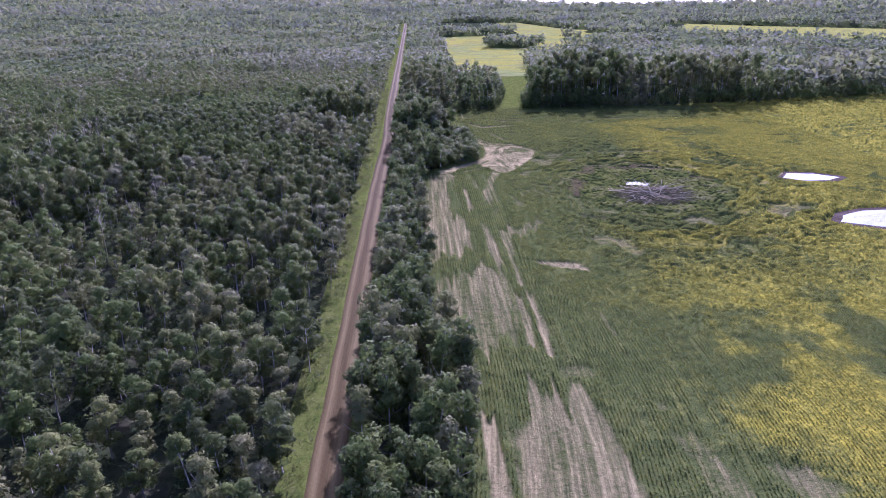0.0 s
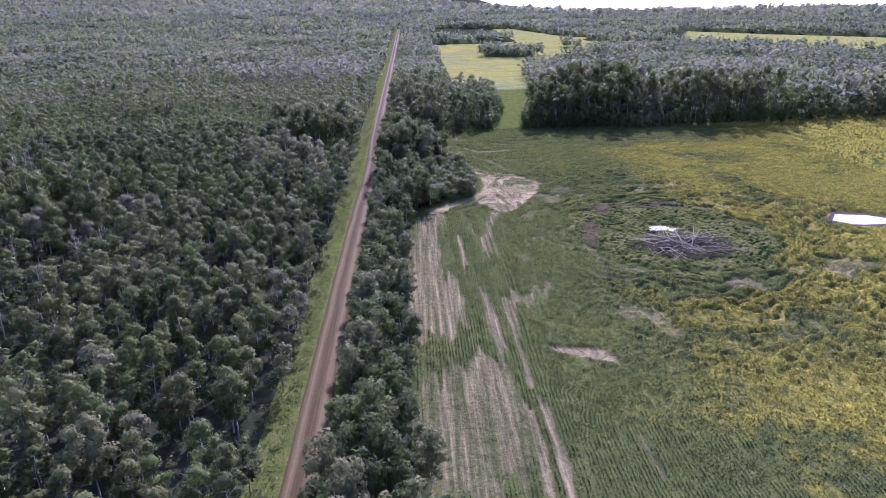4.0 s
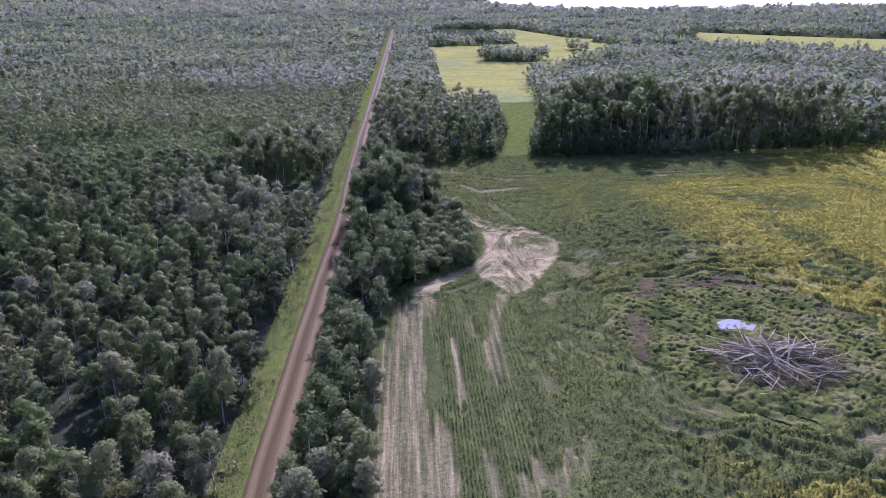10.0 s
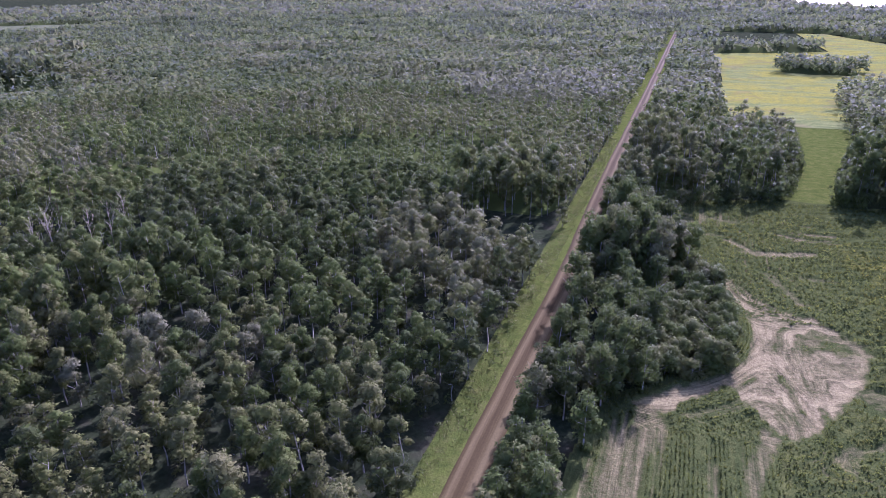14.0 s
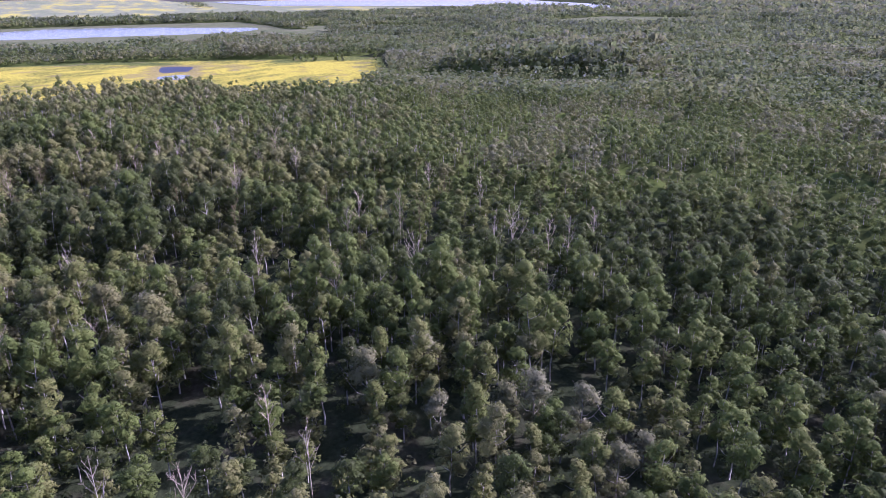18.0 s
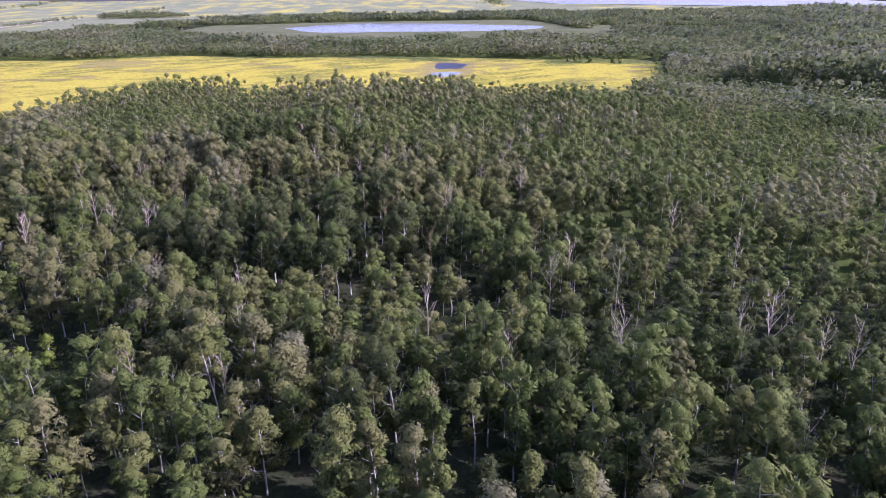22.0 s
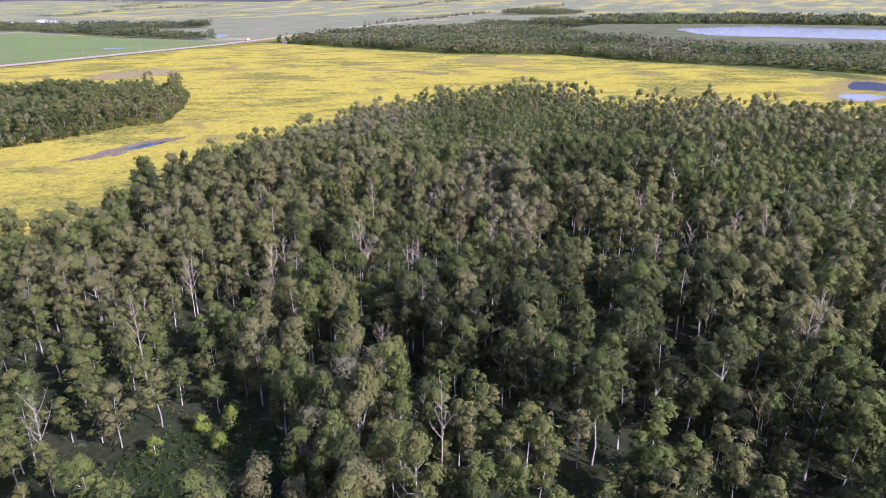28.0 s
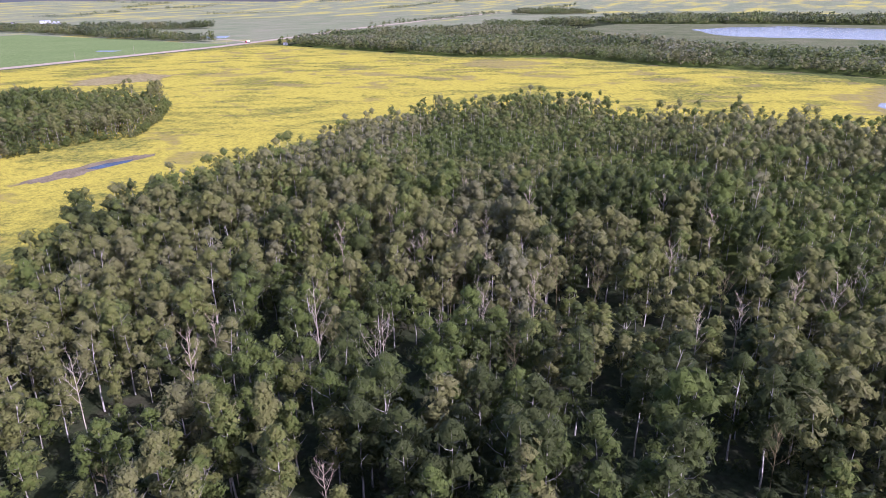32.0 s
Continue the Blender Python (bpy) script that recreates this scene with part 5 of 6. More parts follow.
def tree_thing(name, seed, tone, label, h, width, low, count, size, group, lobes=12, limbs=11, bark=None, leaves=LEAF):
    wood, leaf = tree_template(seed, h, width, low, lobes, count, size, limbs, 5, False, 0.21, 1.1)
    base = new(name)
    trunk = new("trunk", mesh_of("trunk", *wood[:2], [bark or BARK], None, True))
    crown = new("crown", mesh_of("crown", *leaf[:2], [leaves], None, True, leaf[2], tone=np.full(len(leaf[0]), tone)))
    trunk.parent = crown.parent = base
    return tagged(base, label, "tree", group)


def place(kinds, spots, rng, sizes=(0.70, 1.22), z=-0.25, zone=lambda x, y: 1.0):
    """The first spots take the kinds themselves, the others copies."""
    for k, (px, py) in enumerate(spots):
        s = 1.0 if k < len(kinds) else float(rng.uniform(*sizes) * zone(px, py))
        m = pose(px, py, z, 0, 0, float(rng.uniform(0, 360))) @ Matrix.Diagonal((s ** 0.55, s ** 0.55, s, 1))
        if k >= len(kinds):
            copy_thing(kinds[int(rng.integers(0, len(kinds)))], m)
    for ob, (px, py) in zip(kinds, spots):
        ob.matrix_basis = pose(px, py, z, 0, 0, float(rng.uniform(0, 360)))


ASPENS = [("leafy green aspen tree with a pale stem", 0.22, 6.4, 0.34), ("leafy green aspen tree with a pale stem", 0.33, 5.6, 0.38), ("olive green aspen tree with a slender pale stem", 0.46, 5.2, 0.42),
          ("olive green aspen tree with a slender pale stem", 0.55, 6.0, 0.36), ("leafy green poplar tree with a full crown", 0.38, 7.0, 0.26), ("greyish green poplar tree with a full crown", 0.58, 6.6, 0.30),
          ("silvery poplar tree with pale shimmering leaves", 0.82, 7.2, 0.24), ("dark green aspen tree with a dense crown", 0.10, 6.2, 0.30), ("thin tall aspen tree with sparse leaves", 0.5, 4.6, 0.45)]
kinds = [tree_thing("aspen_tree", 700 + k, tone, lab, 17.0 + 1.2 * (k % 3), w * 1.16, 0.72 * low, 1150, 0.50, "aspens of the near stand") for k, (lab, tone, w, low) in enumerate(ASPENS)]
place(kinds, near_xy, np.random.default_rng(5), (0.68, 1.16), zone=zone_height)

# the belt of trees between the road and the east field
STRIP = [(-12.6, 50)] + [(float(a) - 3.2, float(b)) for a, b in zip(STRIP_X[1:], STRIP_Y[1:])] + [(-12.6, 495)]
x, y = scatter(STRIP, 5.0, 77)
k = ~((y > 425) & (y < 440)) & (fbm(x / 9, y / 9, 79, 2) > 0.27) & ~((x > 12) & (y > 332) & (y < 412))
spots = [(float(p), float(q)) for p, q in zip(x[k], y[k])]
belt = [tree_thing("poplar_tree", 740 + k, tone, lab, 15.0 + 1.3 * (k % 3), 7.2, 0.10, 640, 0.63, "poplars of the roadside belt", 13, 9)
        for k, (tone, lab) in enumerate(((0.12, "dark green poplar tree, leafy to the ground"), (0.2, "dark green poplar tree, leafy to the ground"), (0.3, "green poplar tree in the roadside belt"),
                                         (0.26, "green poplar tree in the roadside belt"), (0.72, "greyish green poplar tree in the roadside belt")))]
place(belt, spots, np.random.default_rng(6), (0.72, 1.10), zone=lambda x, y: 1.0 + 0.5 * float(sstep(388, 400, y) - sstep(446, 456, y)) + 0.25 * float(sstep(110, 125, y) - sstep(160, 175, y)))
bushes = [tree_thing("willow_bush", 760 + k, tone, "rounded dense willow bush at the field's edge", 8.0, 9.0, 0.08, 900, 0.54, "willow bushes at the field's edge", 12, 7) for k, tone in enumerate((0.55, 0.34, 0.45))]
x, y = scatter([(9, 336), (25, 348), (32, 360), (34, 376), (32.5, 392), (29, 404), (19, 420), (8, 436), (4, 400), (2, 350)], 4.6, 88)
place(bushes, [(float(p), float(q)) for p, q in zip(x, y)], np.random.default_rng(8), (0.6, 1.05))


# ---- bare and broken trees ----
def dead_tree(seed, h, spread, mat, label, limbs=9, twigs=7):
    rng = np.random.default_rng(seed)
    base = new("dead_tree")
    bend = rng.normal(0, 0.4, 2)
    stem_v, stem_t = tube([(0, 0, 0), (bend[0] * 0.3, bend[1] * 0.2, h * 0.4), (bend[0] * 0.5, bend[1], h * 0.75), (bend[0], bend[1], h)], [0.12, 0.095, 0.06, 0.02], 5)
    new("trunk", mesh_of("trunk", stem_v, stem_t, [mat], None, True)).parent = base
    for k in range(limbs):
        u = 0.5 + 0.46 * (k + rng.random()) / limbs
        p = np.array([np.interp(u, [0, 0.4, 0.75, 1], [0, bend[0] * 0.3, bend[0] * 0.5, bend[0]]), np.interp(u, [0, 0.4, 0.75, 1], [0, bend[1] * 0.2, bend[1], bend[1]]), u * h])
        a = k * 2.4 + rng.normal(0, 0.3)
        ln = spread * (1.25 - 0.7 * u) * rng.uniform(0.7, 1.2)
        q = p + np.array([math.cos(a) * 0.4, math.sin(a) * 0.4, 0.5]) * ln
        e = q + np.array([math.cos(a) * 0.45, math.sin(a) * 0.45, 0.7]) * ln
        pieces = [tube([p, q, e], [0.06, 0.042, 0.014], 3)]
        for _ in range(twigs):
            f = rng.random()
            r0 = q + (e - q) * f if rng.random() < 0.65 else p + (q - p) * f
            pieces.append(tube([r0, r0 + rng.normal(0, 0.22, 3) * ln + (0, 0, 0.35 * ln)], [0.026, 0.010], 3))
        new("branch", mesh_of("branch", *joined(pieces), [mat], None, True)).parent = base
    return tagged(base, label, "dead tree", "bare trees in the wood")


DEAD = [dead_tree(801, 17, 4.2, BLEACHED, "bare bleached aspen tree with forking branches"), dead_tree(802, 15, 3.6, DEADWOOD, "bare grey dead aspen tree"),
        dead_tree(803, 18, 3.0, BLEACHED, "tall bare bleached aspen tree"), dead_tree(804, 15, 3.4, TWIG, "bare reddish dead tree"), dead_tree(805, 18, 2.8, DEADWOOD, "bare grey dead aspen tree", 10, 7)]
x, y = scatter([(-60, 110), (-90, 380), (-200, 400), (-420, 300), (-420, 120), (-200, 120)], 23, 91, 0.48)
k = (fbm(x / 40, y / 40, 92, 2) > 0.45) & ~open_ground(x, y)
spots = [(-285, 166), (-237, 187), (-292, 178), (-171, 239), (-168, 225)] + [(float(p), float(q)) for p, q in zip(x[k], y[k])]
spots += [(-330 - 9 * (j % 4) - 2 * (j % 3), 150 + 5.3 * j) for j in range(10)]
place(DEAD, spots[:110], np.random.default_rng(9), (0.95, 1.2), zone=zone_height)

# bright shrubs round the small clearing, and its post
shrubs = [tree_thing("shrub", 780 + k, 0.42, "bright yellow-green shrub at the edge of a clearing", 6.0, 6.2, 0.08, 520, 0.36, "shrubs of the clearing", 8, 5, None, BRIGHTLEAF) for k in range(2)]
place(shrubs, [(-204, 168), (-171, 165), (-200, 163), (-197, 172), (-176, 160), (-168, 170), (-190, 160)], np.random.default_rng(12), (0.7, 1.1))
post_v, post_t = tube([(0, 0, 0), (0, 0.03, 2.2), (0.05, 0, 4.2)], [0.16, 0.15, 0.14], 8)
post = tagged(new("broken_stem", mesh_of("broken_stem", post_v, post_t, [BLEACHED], None, True)), "snapped pale tree stem standing in the clearing", "tree stump")
post.matrix_basis = pose(-173.6, 168.8, -0.25)

# ---- the brush pile in the field ----
pile = tagged(new("brush_pile"), "heap of bulldozed bleached logs and dark brushwood", "brush pile")
pile.location = (LODGE[0], LODGE[1], 0.2)
pile.scale = (1.2, 1.15, 1.15)
rng = np.random.default_rng(31)


def heap(px, py):
    return max(0.0, 2.6 * (1 - (px / 16.5) ** 2 - (py / 12.5) ** 2)) * (1 - 0.65 * math.exp(-((px - 1) ** 2 + (py + 3) ** 2) / 9))


twigs = []
for _ in range(2600):
    a, q = rng.uniform(0, 6.28), math.sqrt(rng.random())
    px, py = 16.4 * q * math.cos(a), 12.4 * q * math.sin(a)
    b, ln = rng.uniform(0, 6.28), rng.uniform(0.8, 3.2)
    c = np.array([px, py, heap(px, py) * rng.uniform(0.7, 1.1)])
    d = np.array([math.cos(b) * ln, math.sin(b) * ln, rng.uniform(-0.2, 0.7) * ln * 0.6])
    e = c + d
    e[2] = max(e[2], 0.02)
    twigs.append(tube([c, e], [rng.uniform(0.02, 0.055), 0.012], 3))
brush = new("brushwood", mesh_of("brushwood", *joined(twigs), [TWIG], None, True))
brush.parent = pile
bm = bmesh.new()
bmesh.ops.create_icosphere(bm, subdivisions=4, radius=1)
for vv in bm.verts:
    px, py = vv.co.x * 15.8, vv.co.y * 11.8
    vv.co = (px, py, heap(px, py) * 0.62 * (0.7 + 0.8 * abs(noise.noise(Vector((px, py, 0)) * 0.9))) if vv.co.z > 0 else -0.3)
part("heap_core", bm, FLOOR, pile, "dark core filling the heap under the logs")
for k in range(150):
    a, q = rng.uniform(0, 6.28), math.sqrt(rng.random()) * 0.85
    px, py = 15 * q * math.cos(a), 11 * q * math.sin(a)
    b = a + rng.normal(0, 0.9) if k % 3 else rng.uniform(0, 6.28)
    ln = rng.uniform(3, 9.5)
    z0 = heap(px, py)
    tilt = rng.uniform(-0.12, 0.22)
    st, mid, en = (np.array([px, py, z0 + 0.1]) + np.array([math.cos(b), math.sin(b), tilt]) * ln * f + np.array([0, 0, -0.5 * f * f]) * (ln / 9) for f in (0, 0.5, 1))
    en[2] = max(en[2], heap(en[0], en[1]) + 0.05)
    r0 = rng.uniform(0.04, 0.12)
    pieces = [tube([st, mid, en], [r0, r0 * 0.8, r0 * 0.35], 5)]
    for _ in range(3):
        f = rng.uniform(0.4, 0.95)
        o = st + (en - st) * f
        pieces.append(tube([o, o + np.array([math.cos(b), math.sin(b), 0.3]) * 0.8 + rng.normal(0, 0.6, 3) * (1, 1, 0.5)], [r0 * 0.4, r0 * 0.1], 3))
    log = new("log", mesh_of("log", *joined(pieces), [(LOGWOOD, DEADWOOD, TWIG, LOGWOOD, TWIG)[k % 5]], None, True))
    log.parent = pile
for ang, tilt, ln, px, py in ((2.0, 0.75, 8.5, -1, -2), (1.2, 0.7, 9, 1, -2), (0.9, 0.5, 8, 1, -1), (5.4, -0.05, 9, -4, 3), (0.15, 0.25, 10, 0, 2), (6.1, 0.12, 10, 1, 3), (2.6, 0.35, 7, -3, -1), (5.9, 0.02, 11, -2, 5), (0.5, 0.35, 9, 0, 0), (1.7, 0.6, 8, -2, -3), (3.6, 0.1, 7, -5, 1), (5.6, -0.1, 9, 4, 2), (0.05, 0.0, 10, 3, -6), (2.9, 0.15, 8, -4, 3), (5.1, 0.0, 8, -1, 0), (0.3, 0.1, 9, 5, 3)):
    o = np.array([px, py, heap(px, py)])
    d = np.array([math.cos(ang), math.sin(ang), tilt]) / math.sqrt(1 + tilt * tilt)
    log = new("log", mesh_of("log", *joined([tube([o, o + d * ln * 0.5, o + d * ln + (0, 0, -0.4)], [0.17, 0.13, 0.06], 6)]), [LOGWOOD], None, True))
    log.parent = pile

# tussocks on the wet ground round the pile
def tussock(x, y):
    """Rounded tufts packed at random, 0 to 1."""
    x = x + 0.5 * (vnoise(x / 1.1, y / 1.1, 64) - 0.5)
    best = np.zeros(np.shape(x))
    cx, cy = np.floor(x / 1.6), np.floor(y / 1.6)
    for i in (-1, 0, 1):
        for j in (-1, 0, 1):
            a, b = lattice(cx + i, cy + j, 11), lattice(cx + i, cy + j, 12)
            d = np.hypot(x / 1.6 - cx - i - a, y / 1.6 - cy - j - b) / (0.55 + 0.4 * lattice(cx + i, cy + j, 13))
            best = np.maximum(best, np.sqrt(np.clip(1 - d * d, 0, 1)) * (0.5 + 0.5 * lattice(cx + i, cy + j, 14)))
    return best


def tufts(x, y):
    """Tussocks of two sizes, taller in some patches than in others."""
    return (0.62 * tussock(x, y) + 0.38 * tussock(2.1 * x + 7, 2.1 * y + 3)) * (0.45 + 0.9 * fbm(x / 6, y / 6, 68))


def mound_height(x, y):
    b = east_bare(x, y)
    r = mound_r(x, y)
    return 0.16 + (1.7 * tufts(x, y) * (1 - 0.55 * sstep(0.45, 0.75, b)) + 0.12 * fbm(x / 0.8, y / 0.8, 67, 2)) * sstep(1.04, 0.94, r) * np.where(inside(x, y, POND_C), 0.3 * sstep(0.62, 0.85, vnoise(x / 0.6, y / 0.6, 66)), sstep(0.0, 2.2, line_distance(x, y, POND_C + POND_C[:1])))


def mound_material():
    """Coarse wet grass, painted light on the tufts and dark as shade in the hollows; brown peat between them."""
    m, nt, b = material("tussock_grass", 1.0, 0.0)
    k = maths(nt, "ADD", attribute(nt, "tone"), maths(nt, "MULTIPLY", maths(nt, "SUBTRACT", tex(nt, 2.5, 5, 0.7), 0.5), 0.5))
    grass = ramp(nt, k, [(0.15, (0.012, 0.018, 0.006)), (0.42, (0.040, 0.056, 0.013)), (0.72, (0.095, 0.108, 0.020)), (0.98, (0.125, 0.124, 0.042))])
    peat = ramp(nt, tex(nt, 1.2, 5, 0.7), [(0.3, (0.042, 0.034, 0.019)), (0.7, (0.112, 0.086, 0.044))])
    wear = maths(nt, "ADD", attribute(nt, "peat"), maths(nt, "MULTIPLY", maths(nt, "SUBTRACT", tex(nt, 1.5, 5, 0.7), 0.5), 0.9), True)
    nt.links.new(mixed(nt, wear, grass, peat), b.inputs["Base Color"])
    bumped(nt, b, tex(nt, 6, 5, 0.75), 0.7, 0.12)
    return m


# Tone follows tuft height: lit tops and shaded hollows put into the colour.
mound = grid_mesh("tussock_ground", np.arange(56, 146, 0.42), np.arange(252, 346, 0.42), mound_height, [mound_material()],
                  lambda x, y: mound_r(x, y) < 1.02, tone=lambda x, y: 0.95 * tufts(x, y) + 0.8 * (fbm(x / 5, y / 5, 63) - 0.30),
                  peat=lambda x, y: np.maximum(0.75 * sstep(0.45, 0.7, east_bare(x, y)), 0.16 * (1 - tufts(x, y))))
tagged(mound, "hummocky wet ground with coarse grass tussocks and brown peat", "grass", kind="structure")


# standing crop: upright sprays in the near part of the east field
def crop_plants(name, xs, ysp, density, seed, tall, bare, bloom, zf, label):
    rng = np.random.default_rng(seed)
    cnt = int((xs[1] - xs[0]) * (ysp[1] - ysp[0]) * density)
    x, y = rng.uniform(*xs, cnt), rng.uniform(*ysp, cnt)
    k = inside(x, y, EAST_FIELD) & (mound_r(x, y) > 1.03) & (bare(x, y) < 0.16 + 0.40 * rng.random(cnt))
    k &= rng.random(cnt) > (1 - bands(x, y)) * ring_w(x, y) * sstep(50, 82, x)
    k &= vnoise(row_across(x, y) / 1.5, row_along(x, y) / 40, 28) > 0.10 + 0.22 * rng.random(cnt)
    x, y = x[k], y[k]
    ra = row_across(x, y)
    x = x + (np.round(ra / 0.85) * 0.85 - ra) * 0.8 * (1 - ring_w(x, y)) * (1 - north_w(x, y))
    z = zf(x, y)
    bl = bloom(x, y)
    a = rng.uniform(0, 6.28, len(x))
    h = tall * rng.uniform(0.8, 1.9, len(x))
    w = tall * rng.uniform(0.5, 1.0, len(x))
    pts = []
    for q in (0.0, 1.4):
        c, sn = np.cos(a + q) * w, np.sin(a + q) * w
        lean = rng.normal(0, 0.9, (2, len(x))) * w
        pts += [np.stack([x - c, y - sn, z - 0.1], 1), np.stack([x + c, y + sn, z - 0.1], 1), np.stack([x + lean[0], y + lean[1], z + h], 1)]
    v = np.stack(pts, 1).reshape(-1, 3)
    t = np.arange(len(v)).reshape(-1, 3)
    up = rng.normal(0, 0.45, (len(v), 3)) + (0, 0, 1)
    up /= np.linalg.norm(up, axis=1)[:, None]
    tone = np.where(rng.random(len(x)) < bl * 0.95, rng.uniform(0.7, 1.0, len(x)), np.clip(0.02 + 0.40 * fbm(x / 12, y / 12, 29) + 0.30 * fbm(x / 3, y / 3, 26) + 0.10 * rng.random(len(x)), 0, 0.6))
    ob = new(name, mesh_of(name, v, t, [CROPLEAF], None, True, up, tone=np.repeat(tone, 6)))
    return tagged(ob, label, "crop", kind="stuff")


def verge_plants(name, x0, x1, y0, y1, density, seed):
    """Coarse upright grass on the verges."""
    rng = np.random.default_rng(seed)
    cnt = int((x1 - x0) * (y1 - y0) * density)
    x, y = rng.uniform(x0, x1, cnt), rng.uniform(y0, y1, cnt)
    k = (np.abs(x - road_x(y)) > 4.3) & (fbm(x / 2.5, y / 6, 62, 2) > 0.2 + 0.35 * rng.random(cnt))
    x, y = x[k], y[k]
    a, h, w = rng.uniform(0, 6.28, len(x)), rng.uniform(0.15, 0.5, len(x)), rng.uniform(0.12, 0.30, len(x))
    lean = rng.normal(0, 0.2, (2, len(x)))
    v = np.stack([np.stack([x - np.cos(a) * w, y - np.sin(a) * w, 0 * x], 1), np.stack([x + np.cos(a) * w, y + np.sin(a) * w, 0 * x], 1), np.stack([x + lean[0], y + lean[1], 0.1 + h], 1)], 1).reshape(-1, 3)
    up = rng.normal(0, 0.4, (len(v), 3)) + (0, 0, 1)
    tone = np.clip(0.25 + 0.6 * fbm(x / 4, y / 12, 65) + 0.12 * rng.normal(0, 1, len(x)), 0, 1)
    ob = new(name, mesh_of(name, v, np.arange(len(v)).reshape(-1, 3), [GRASSBLADE], None, True, up / np.linalg.norm(up, axis=1)[:, None], tone=np.repeat(tone, 3)))
    return tagged(ob, "rough tall grass and weeds beside the gravel road", "grass", kind="stuff")


verge_plants("verge_grass", -29.5, -23, 80, 620, 8, 95)
verge_plants("verge_grass_by_the_belt", -15, -12, 80, 520, 8, 96)
crop_plants("canola_plants", (4, 130), (90, 262), 5.0, 81, 0.22, east_bare, east_bloom, east_height, "standing canola plants, green with yellow flowers")
crop_plants("canola_plants_beyond", (4, 240), (262, 380), 3.4, 82, 0.25, east_bare, east_bloom, east_height, "standing canola plants, green with yellow flowers")
crop_plants("canola_plants_east", (130, 240), (90, 262), 2.2, 85, 0.28, east_bare, east_bloom, east_height, "standing canola plants, yellow with flowers")
crop_plants("canola_plants_by_the_wood", (4, 240), (380, 505), 1.6, 83, 0.36, east_bare, east_bloom, east_height, "standing canola plants near the wood")
crop_plants("canola_plants_far_side", (240, 400), (230, 560), 0.3, 84, 0.7, east_bare, east_bloom, lambda x, y: 0 * x + 0.4, "standing canola plants beyond the ponds")


# ---- the western distance ----
def tree_row(name, label, line, width, spacing, seed, tpl, size=(0.5, 0.9)):
    """A hedgerow or belt of far trees along a line."""
    pts = []
    rng = np.random.default_rng(seed)
    for (x0, y0), (x1, y1) in zip(line, line[1:]):
        n = max(1, int(math.hypot(x1 - x0, y1 - y0) / spacing))
        for k in range(n):
            pts.append((x0 + (x1 - x0) * k / n + rng.normal(0, width), y0 + (y1 - y0) * k / n + rng.normal(0, width)))
    p = np.array(pts)
    return woods(name, label, p[:, 0], p[:, 1], tpl, seed, size, "tree row", leaves=LEAF_FAR)


for k, (line, width) in enumerate((([(-1716, -2376), (-1784, -2276), (-2124, -2423)], 14), ([(-3025, -3843), (-3160, -3435)], 25), ([(-2432, -2544), (-2729, -2654), (-2993, -2731)], 22),
                                   ([(-2285, -2598), (-2363, -2535)], 10), ([(-1679, -828), (-1769, -817), (-1940, -822), (-2115, -836), (-2480, -855)], 11), ([(-2506, -790), (-3125, -800)], 14),
                                   ([(-3300, -2300), (-4100, -2500)], 25), ([(-2700, -1500), (-3300, -1560)], 15), ([(-3300, -1500), (-4200, -1700)], 25),
                                   ([(-2100, -1900), (-2350, -1750)], 8), ([(-2500, -2900), (-3100, -3300)], 20), ([(-3200, 600), (-4300, 700)], 30), ([(-4350, -1000), (-4300, 400)], 30))):
    tree_row("field_hedge", "far line of trees between fields", line, width, 5.5, 120 + k, FAR1)
spots = [(-907, 452), (-900, 458), (-888, 462), (-882, 470), (-873, 499), (-866, 503), (-1121, -631), (-1128, -640), (-1135, -628), (-1189, -690), (-860, 545)]
place([tree_thing("field_bush", 790 + k, 0.3, "lone dark bush at the edge of the yellow field", 9.0, 9.5, 0.08, 160, 1.0, "lone bushes in the fields", 8, 5) for k in range(2)], spots, np.random.default_rng(14), (0.7, 1.15))

PAINT, TIN, ROOFING, DARK, REDPAINT = plain("white_siding", (0.72, 0.71, 0.68)), plain("galvanised_steel", (0.6, 0.61, 0.62), 0.4, 0.6), plain("grey_shingles", (0.16, 0.15, 0.15), 0.9), plain("dark_glass_and_rubber", (0.025, 0.025, 0.03), 0.3), plain("red_paint", (0.38, 0.06, 0.05))


def box(x0, x1, y0, y1, z0, z1, bevel=0.0):
    bm = bmesh.new()
    bmesh.ops.create_cube(bm, size=1)
    for v in bm.verts:
        v.co = (x0 + (x1 - x0) * (v.co.x + 0.5), y0 + (y1 - y0) * (v.co.y + 0.5), z0 + (z1 - z0) * (v.co.z + 0.5))
    if bevel:
        bmesh.ops.bevel(bm, geom=list(bm.edges), offset=bevel, segments=1, affect="EDGES")
    return bm


def gable(w, d, z0, rise, over=0.4):
    """A pitched roof with thickness."""
    bm = bmesh.new()
    prof = [(-w / 2 - over, z0 - 0.15), (0, z0 + rise), (w / 2 + over, z0 - 0.15), (w / 2 + over, z0 + 0.05), (0, z0 + rise + 0.22), (-w / 2 - over, z0 + 0.05)]
    a = [bm.verts.new((px, -d / 2 - over, pz)) for px, pz in prof]
    b = [bm.verts.new((px, d / 2 + over, pz)) for px, pz in prof]
    for k in range(6):
        bm.faces.new((a[k], a[(k + 1) % 6], b[(k + 1) % 6], b[k]))
    for q in (a, b):
        bm.faces.new((q[0], q[1], q[4], q[5]))
        bm.faces.new((q[1], q[2], q[3], q[4]))
    bmesh.ops.recalc_face_normals(bm, faces=bm.faces)
    return bm


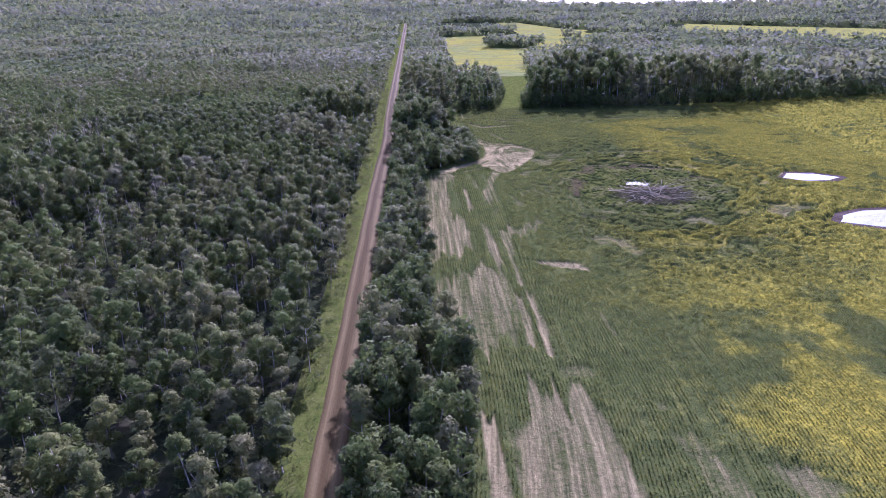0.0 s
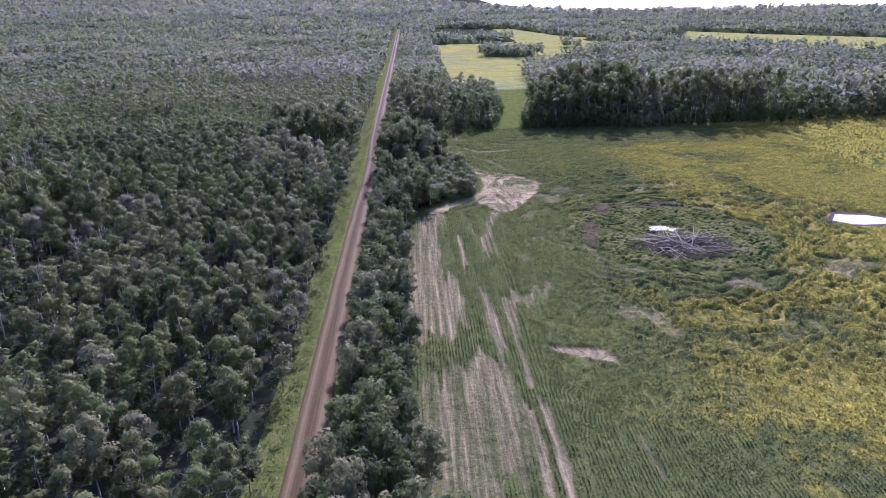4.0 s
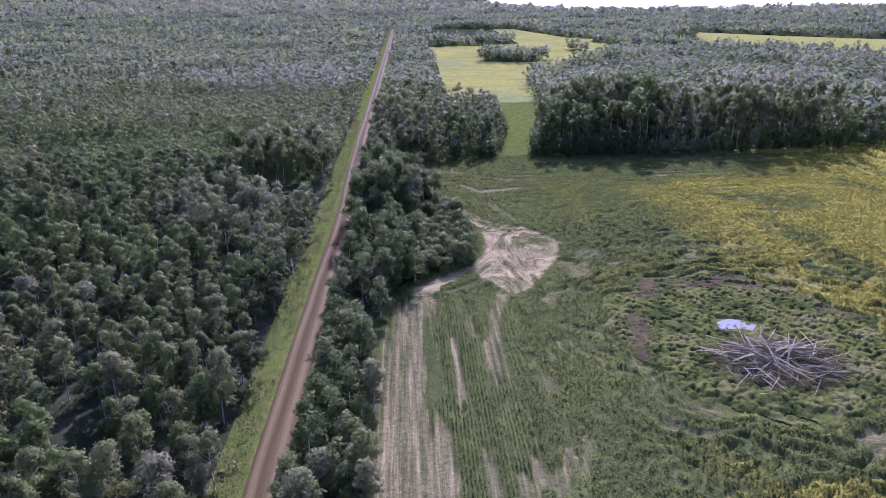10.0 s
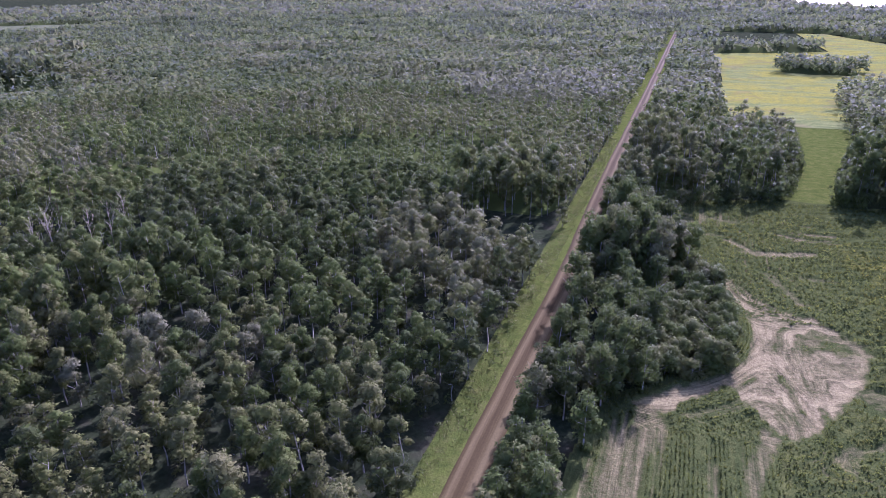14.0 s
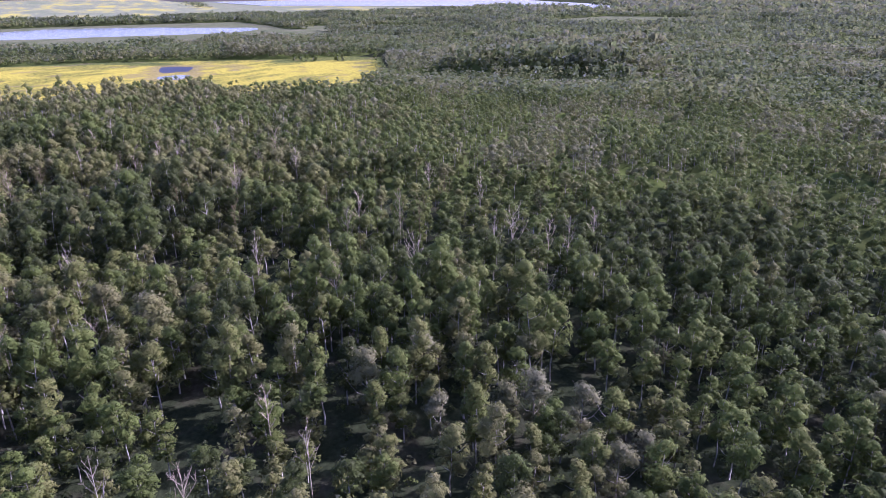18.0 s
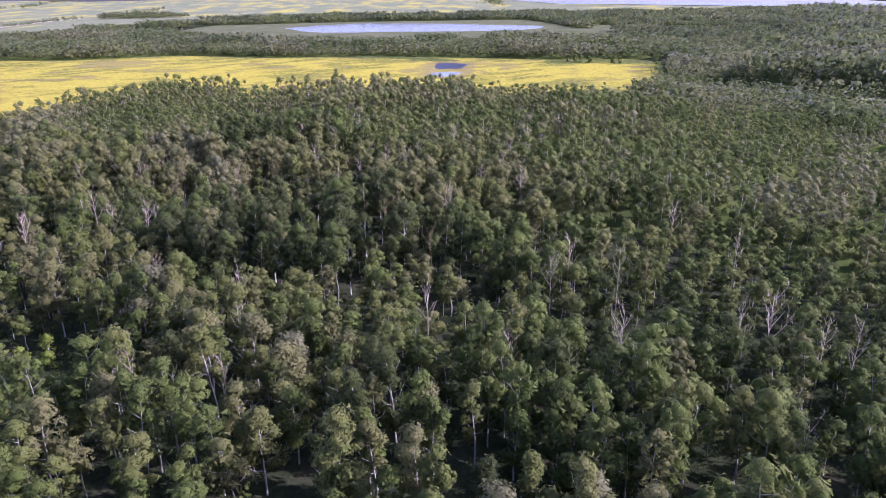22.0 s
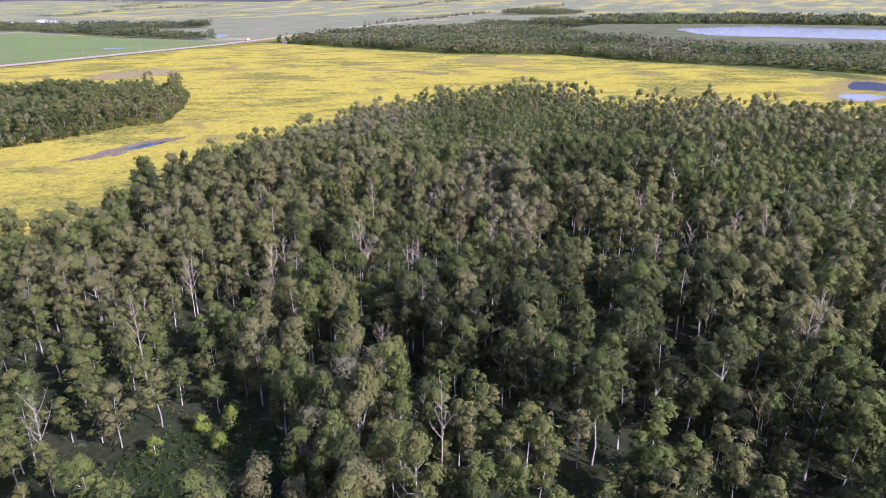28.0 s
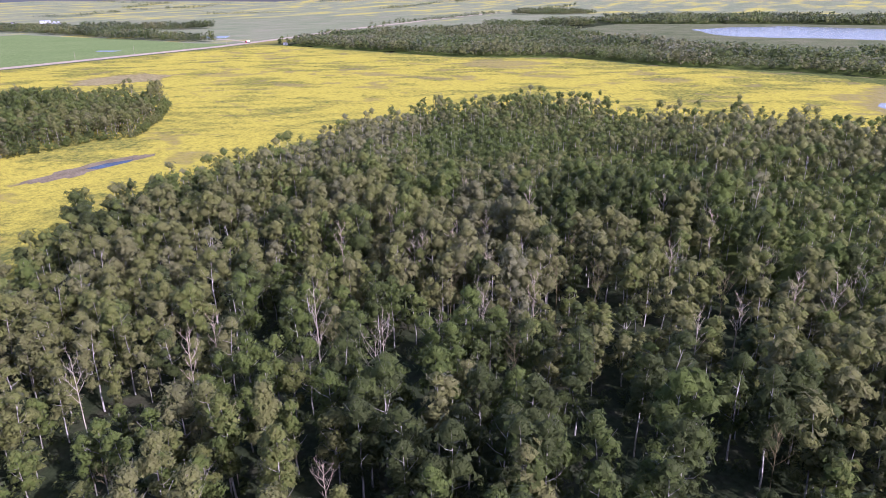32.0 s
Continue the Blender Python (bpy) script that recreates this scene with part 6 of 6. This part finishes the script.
def building(name, label, x, y, turn, w, d, h, rise, wall_mat, roof_mat, windows=3):
    base = tagged(new(name), label, "building")
    base.matrix_basis = pose(x, y, 0.0, 0, 0, turn)
    bm = box(-w / 2, w / 2, -d / 2, d / 2, -0.3, h)
    for sy in (-d / 2, d / 2):
        v = [bm.verts.new(p) for p in ((-w / 2, sy, h), (w / 2, sy, h), (0, sy, h + rise))]
        bm.faces.new(v)
    part("wall", bm, wall_mat, base)
    part("roof", gable(w, d, h, rise), roof_mat, base)
    for k in range(windows):
        yy = -d / 2 + d * (k + 1) / (windows + 1)
        for sx in (-1, 1):
            part("window", box(sx * w / 2 - 0.06, sx * w / 2 + 0.06, yy - 0.6, yy + 0.6, 1.0, 2.3), DARK, base)
    part("door", box(-0.5, 0.5, -d / 2 - 0.06, -d / 2 + 0.04, 0, 2.1), ROOFING, base)
    return base


building("farmhouse", "white farmhouse with a grey roof behind trees", -1419, -1985, 20, 9, 16, 4.0, 2.6, PAINT, ROOFING)
building("barn", "long white farm building among trees", -1503, -1958, 70, 14, 30, 5.0, 3.5, PAINT, TIN)
building("machine_shed", "pale metal shed among trees", -1441, -1800, 35, 12, 22, 4.5, 2.4, TIN, TIN, 0)
building("garage", "small white outbuilding among trees", -1340, -1735, 10, 8, 11, 3.2, 2.0, PAINT, ROOFING, 1)
building("field_shed", "small weathered grey shed beside bushes", -1104, -604, 25, 5, 7, 2.6, 1.6, TIN, ROOFING, 1)


def grain_bin(x, y, r, h):
    base = tagged(new("grain_bin"), "round galvanised grain bin", "grain bin", "grain bins of the farm")
    base.matrix_basis = pose(x, y, 0)
    bm = bmesh.new()
    bmesh.ops.create_cone(bm, segments=20, radius1=r, radius2=r, depth=h, cap_ends=True)
    bmesh.ops.translate(bm, verts=bm.verts, vec=(0, 0, h / 2))
    part("drum", bm, TIN, base)
    bm = bmesh.new()
    bmesh.ops.create_cone(bm, segments=20, radius1=r + 0.15, radius2=0.3, depth=r * 0.55, cap_ends=True)
    bmesh.ops.translate(bm, verts=bm.verts, vec=(0, 0, h + r * 0.275))
    part("lid", bm, TIN, base)


for q in ((-1470, -1880), (-1478, -1870), (-1486, -1861)):
    grain_bin(*q, 4.0, 6.5)

# the truck on the western road and the pole by it
truck = tagged(new("truck"), "white and red truck stopped on the gravel road", "truck")
truck.matrix_basis = pose(-1112, -703, 0.72, 0, 0, 8)
part("cargo_box", box(-6.2, 1.8, -1.25, 1.25, 1.1, 3.9, 0.06), PAINT, truck, "white cargo box")
cab = part("cab", box(2.1, 4.2, -1.2, 1.2, 0.7, 3.1, 0.25), REDPAINT, truck, "red cab")
part("bonnet", box(4.1, 5.6, -1.0, 1.0, 0.7, 1.9, 0.2), REDPAINT, truck)
part("chassis", box(-6.0, 5.4, -0.5, 0.5, 0.65, 1.1), DARK, truck)
part("windscreen", box(4.14, 4.26, -1.0, 1.0, 1.95, 2.85), DARK, cab)
for wx in (-5.2, -3.9, 1.0, 4.6):
    for wy in (-1.1, 1.1):
        bm = bmesh.new()
        bmesh.ops.create_cone(bm, segments=16, radius1=0.52, radius2=0.52, depth=0.35, cap_ends=True, matrix=Matrix.Translation((wx, wy, 0.5)) @ Matrix.Rotation(math.pi / 2, 4, "X"))
        part("wheel", bm, DARK, truck)
pole = tagged(new("utility_pole"), "weathered wooden utility pole with a crossarm", "utility pole", "poles along the western road")
pv, pt = tube([(0, 0, -0.4), (0, 0, 6), (0, 0, 12)], [0.2, 0.17, 0.13], 8)
new("mast", mesh_of("mast", pv, pt, [DEADWOOD], None, True)).parent = pole
part("crossarm", box(-1.3, 1.3, -0.08, 0.08, 11.1, 11.3, 0.02), DEADWOOD, pole)
for px in (-1.1, 0.0, 1.1):
    part("insulator", box(px - 0.07, px + 0.07, -0.07, 0.07, 11.3, 11.6, 0.03), PAINT, pole)
pole.matrix_basis = pose(-1174, -812, 0.0, 0, 0, 80)
for q in ((-1080, -722), (-980, -716), (-880, -712), (-780, -710)):
    copy_thing(pole, pose(*q, 0.0, 0, 0, 90))
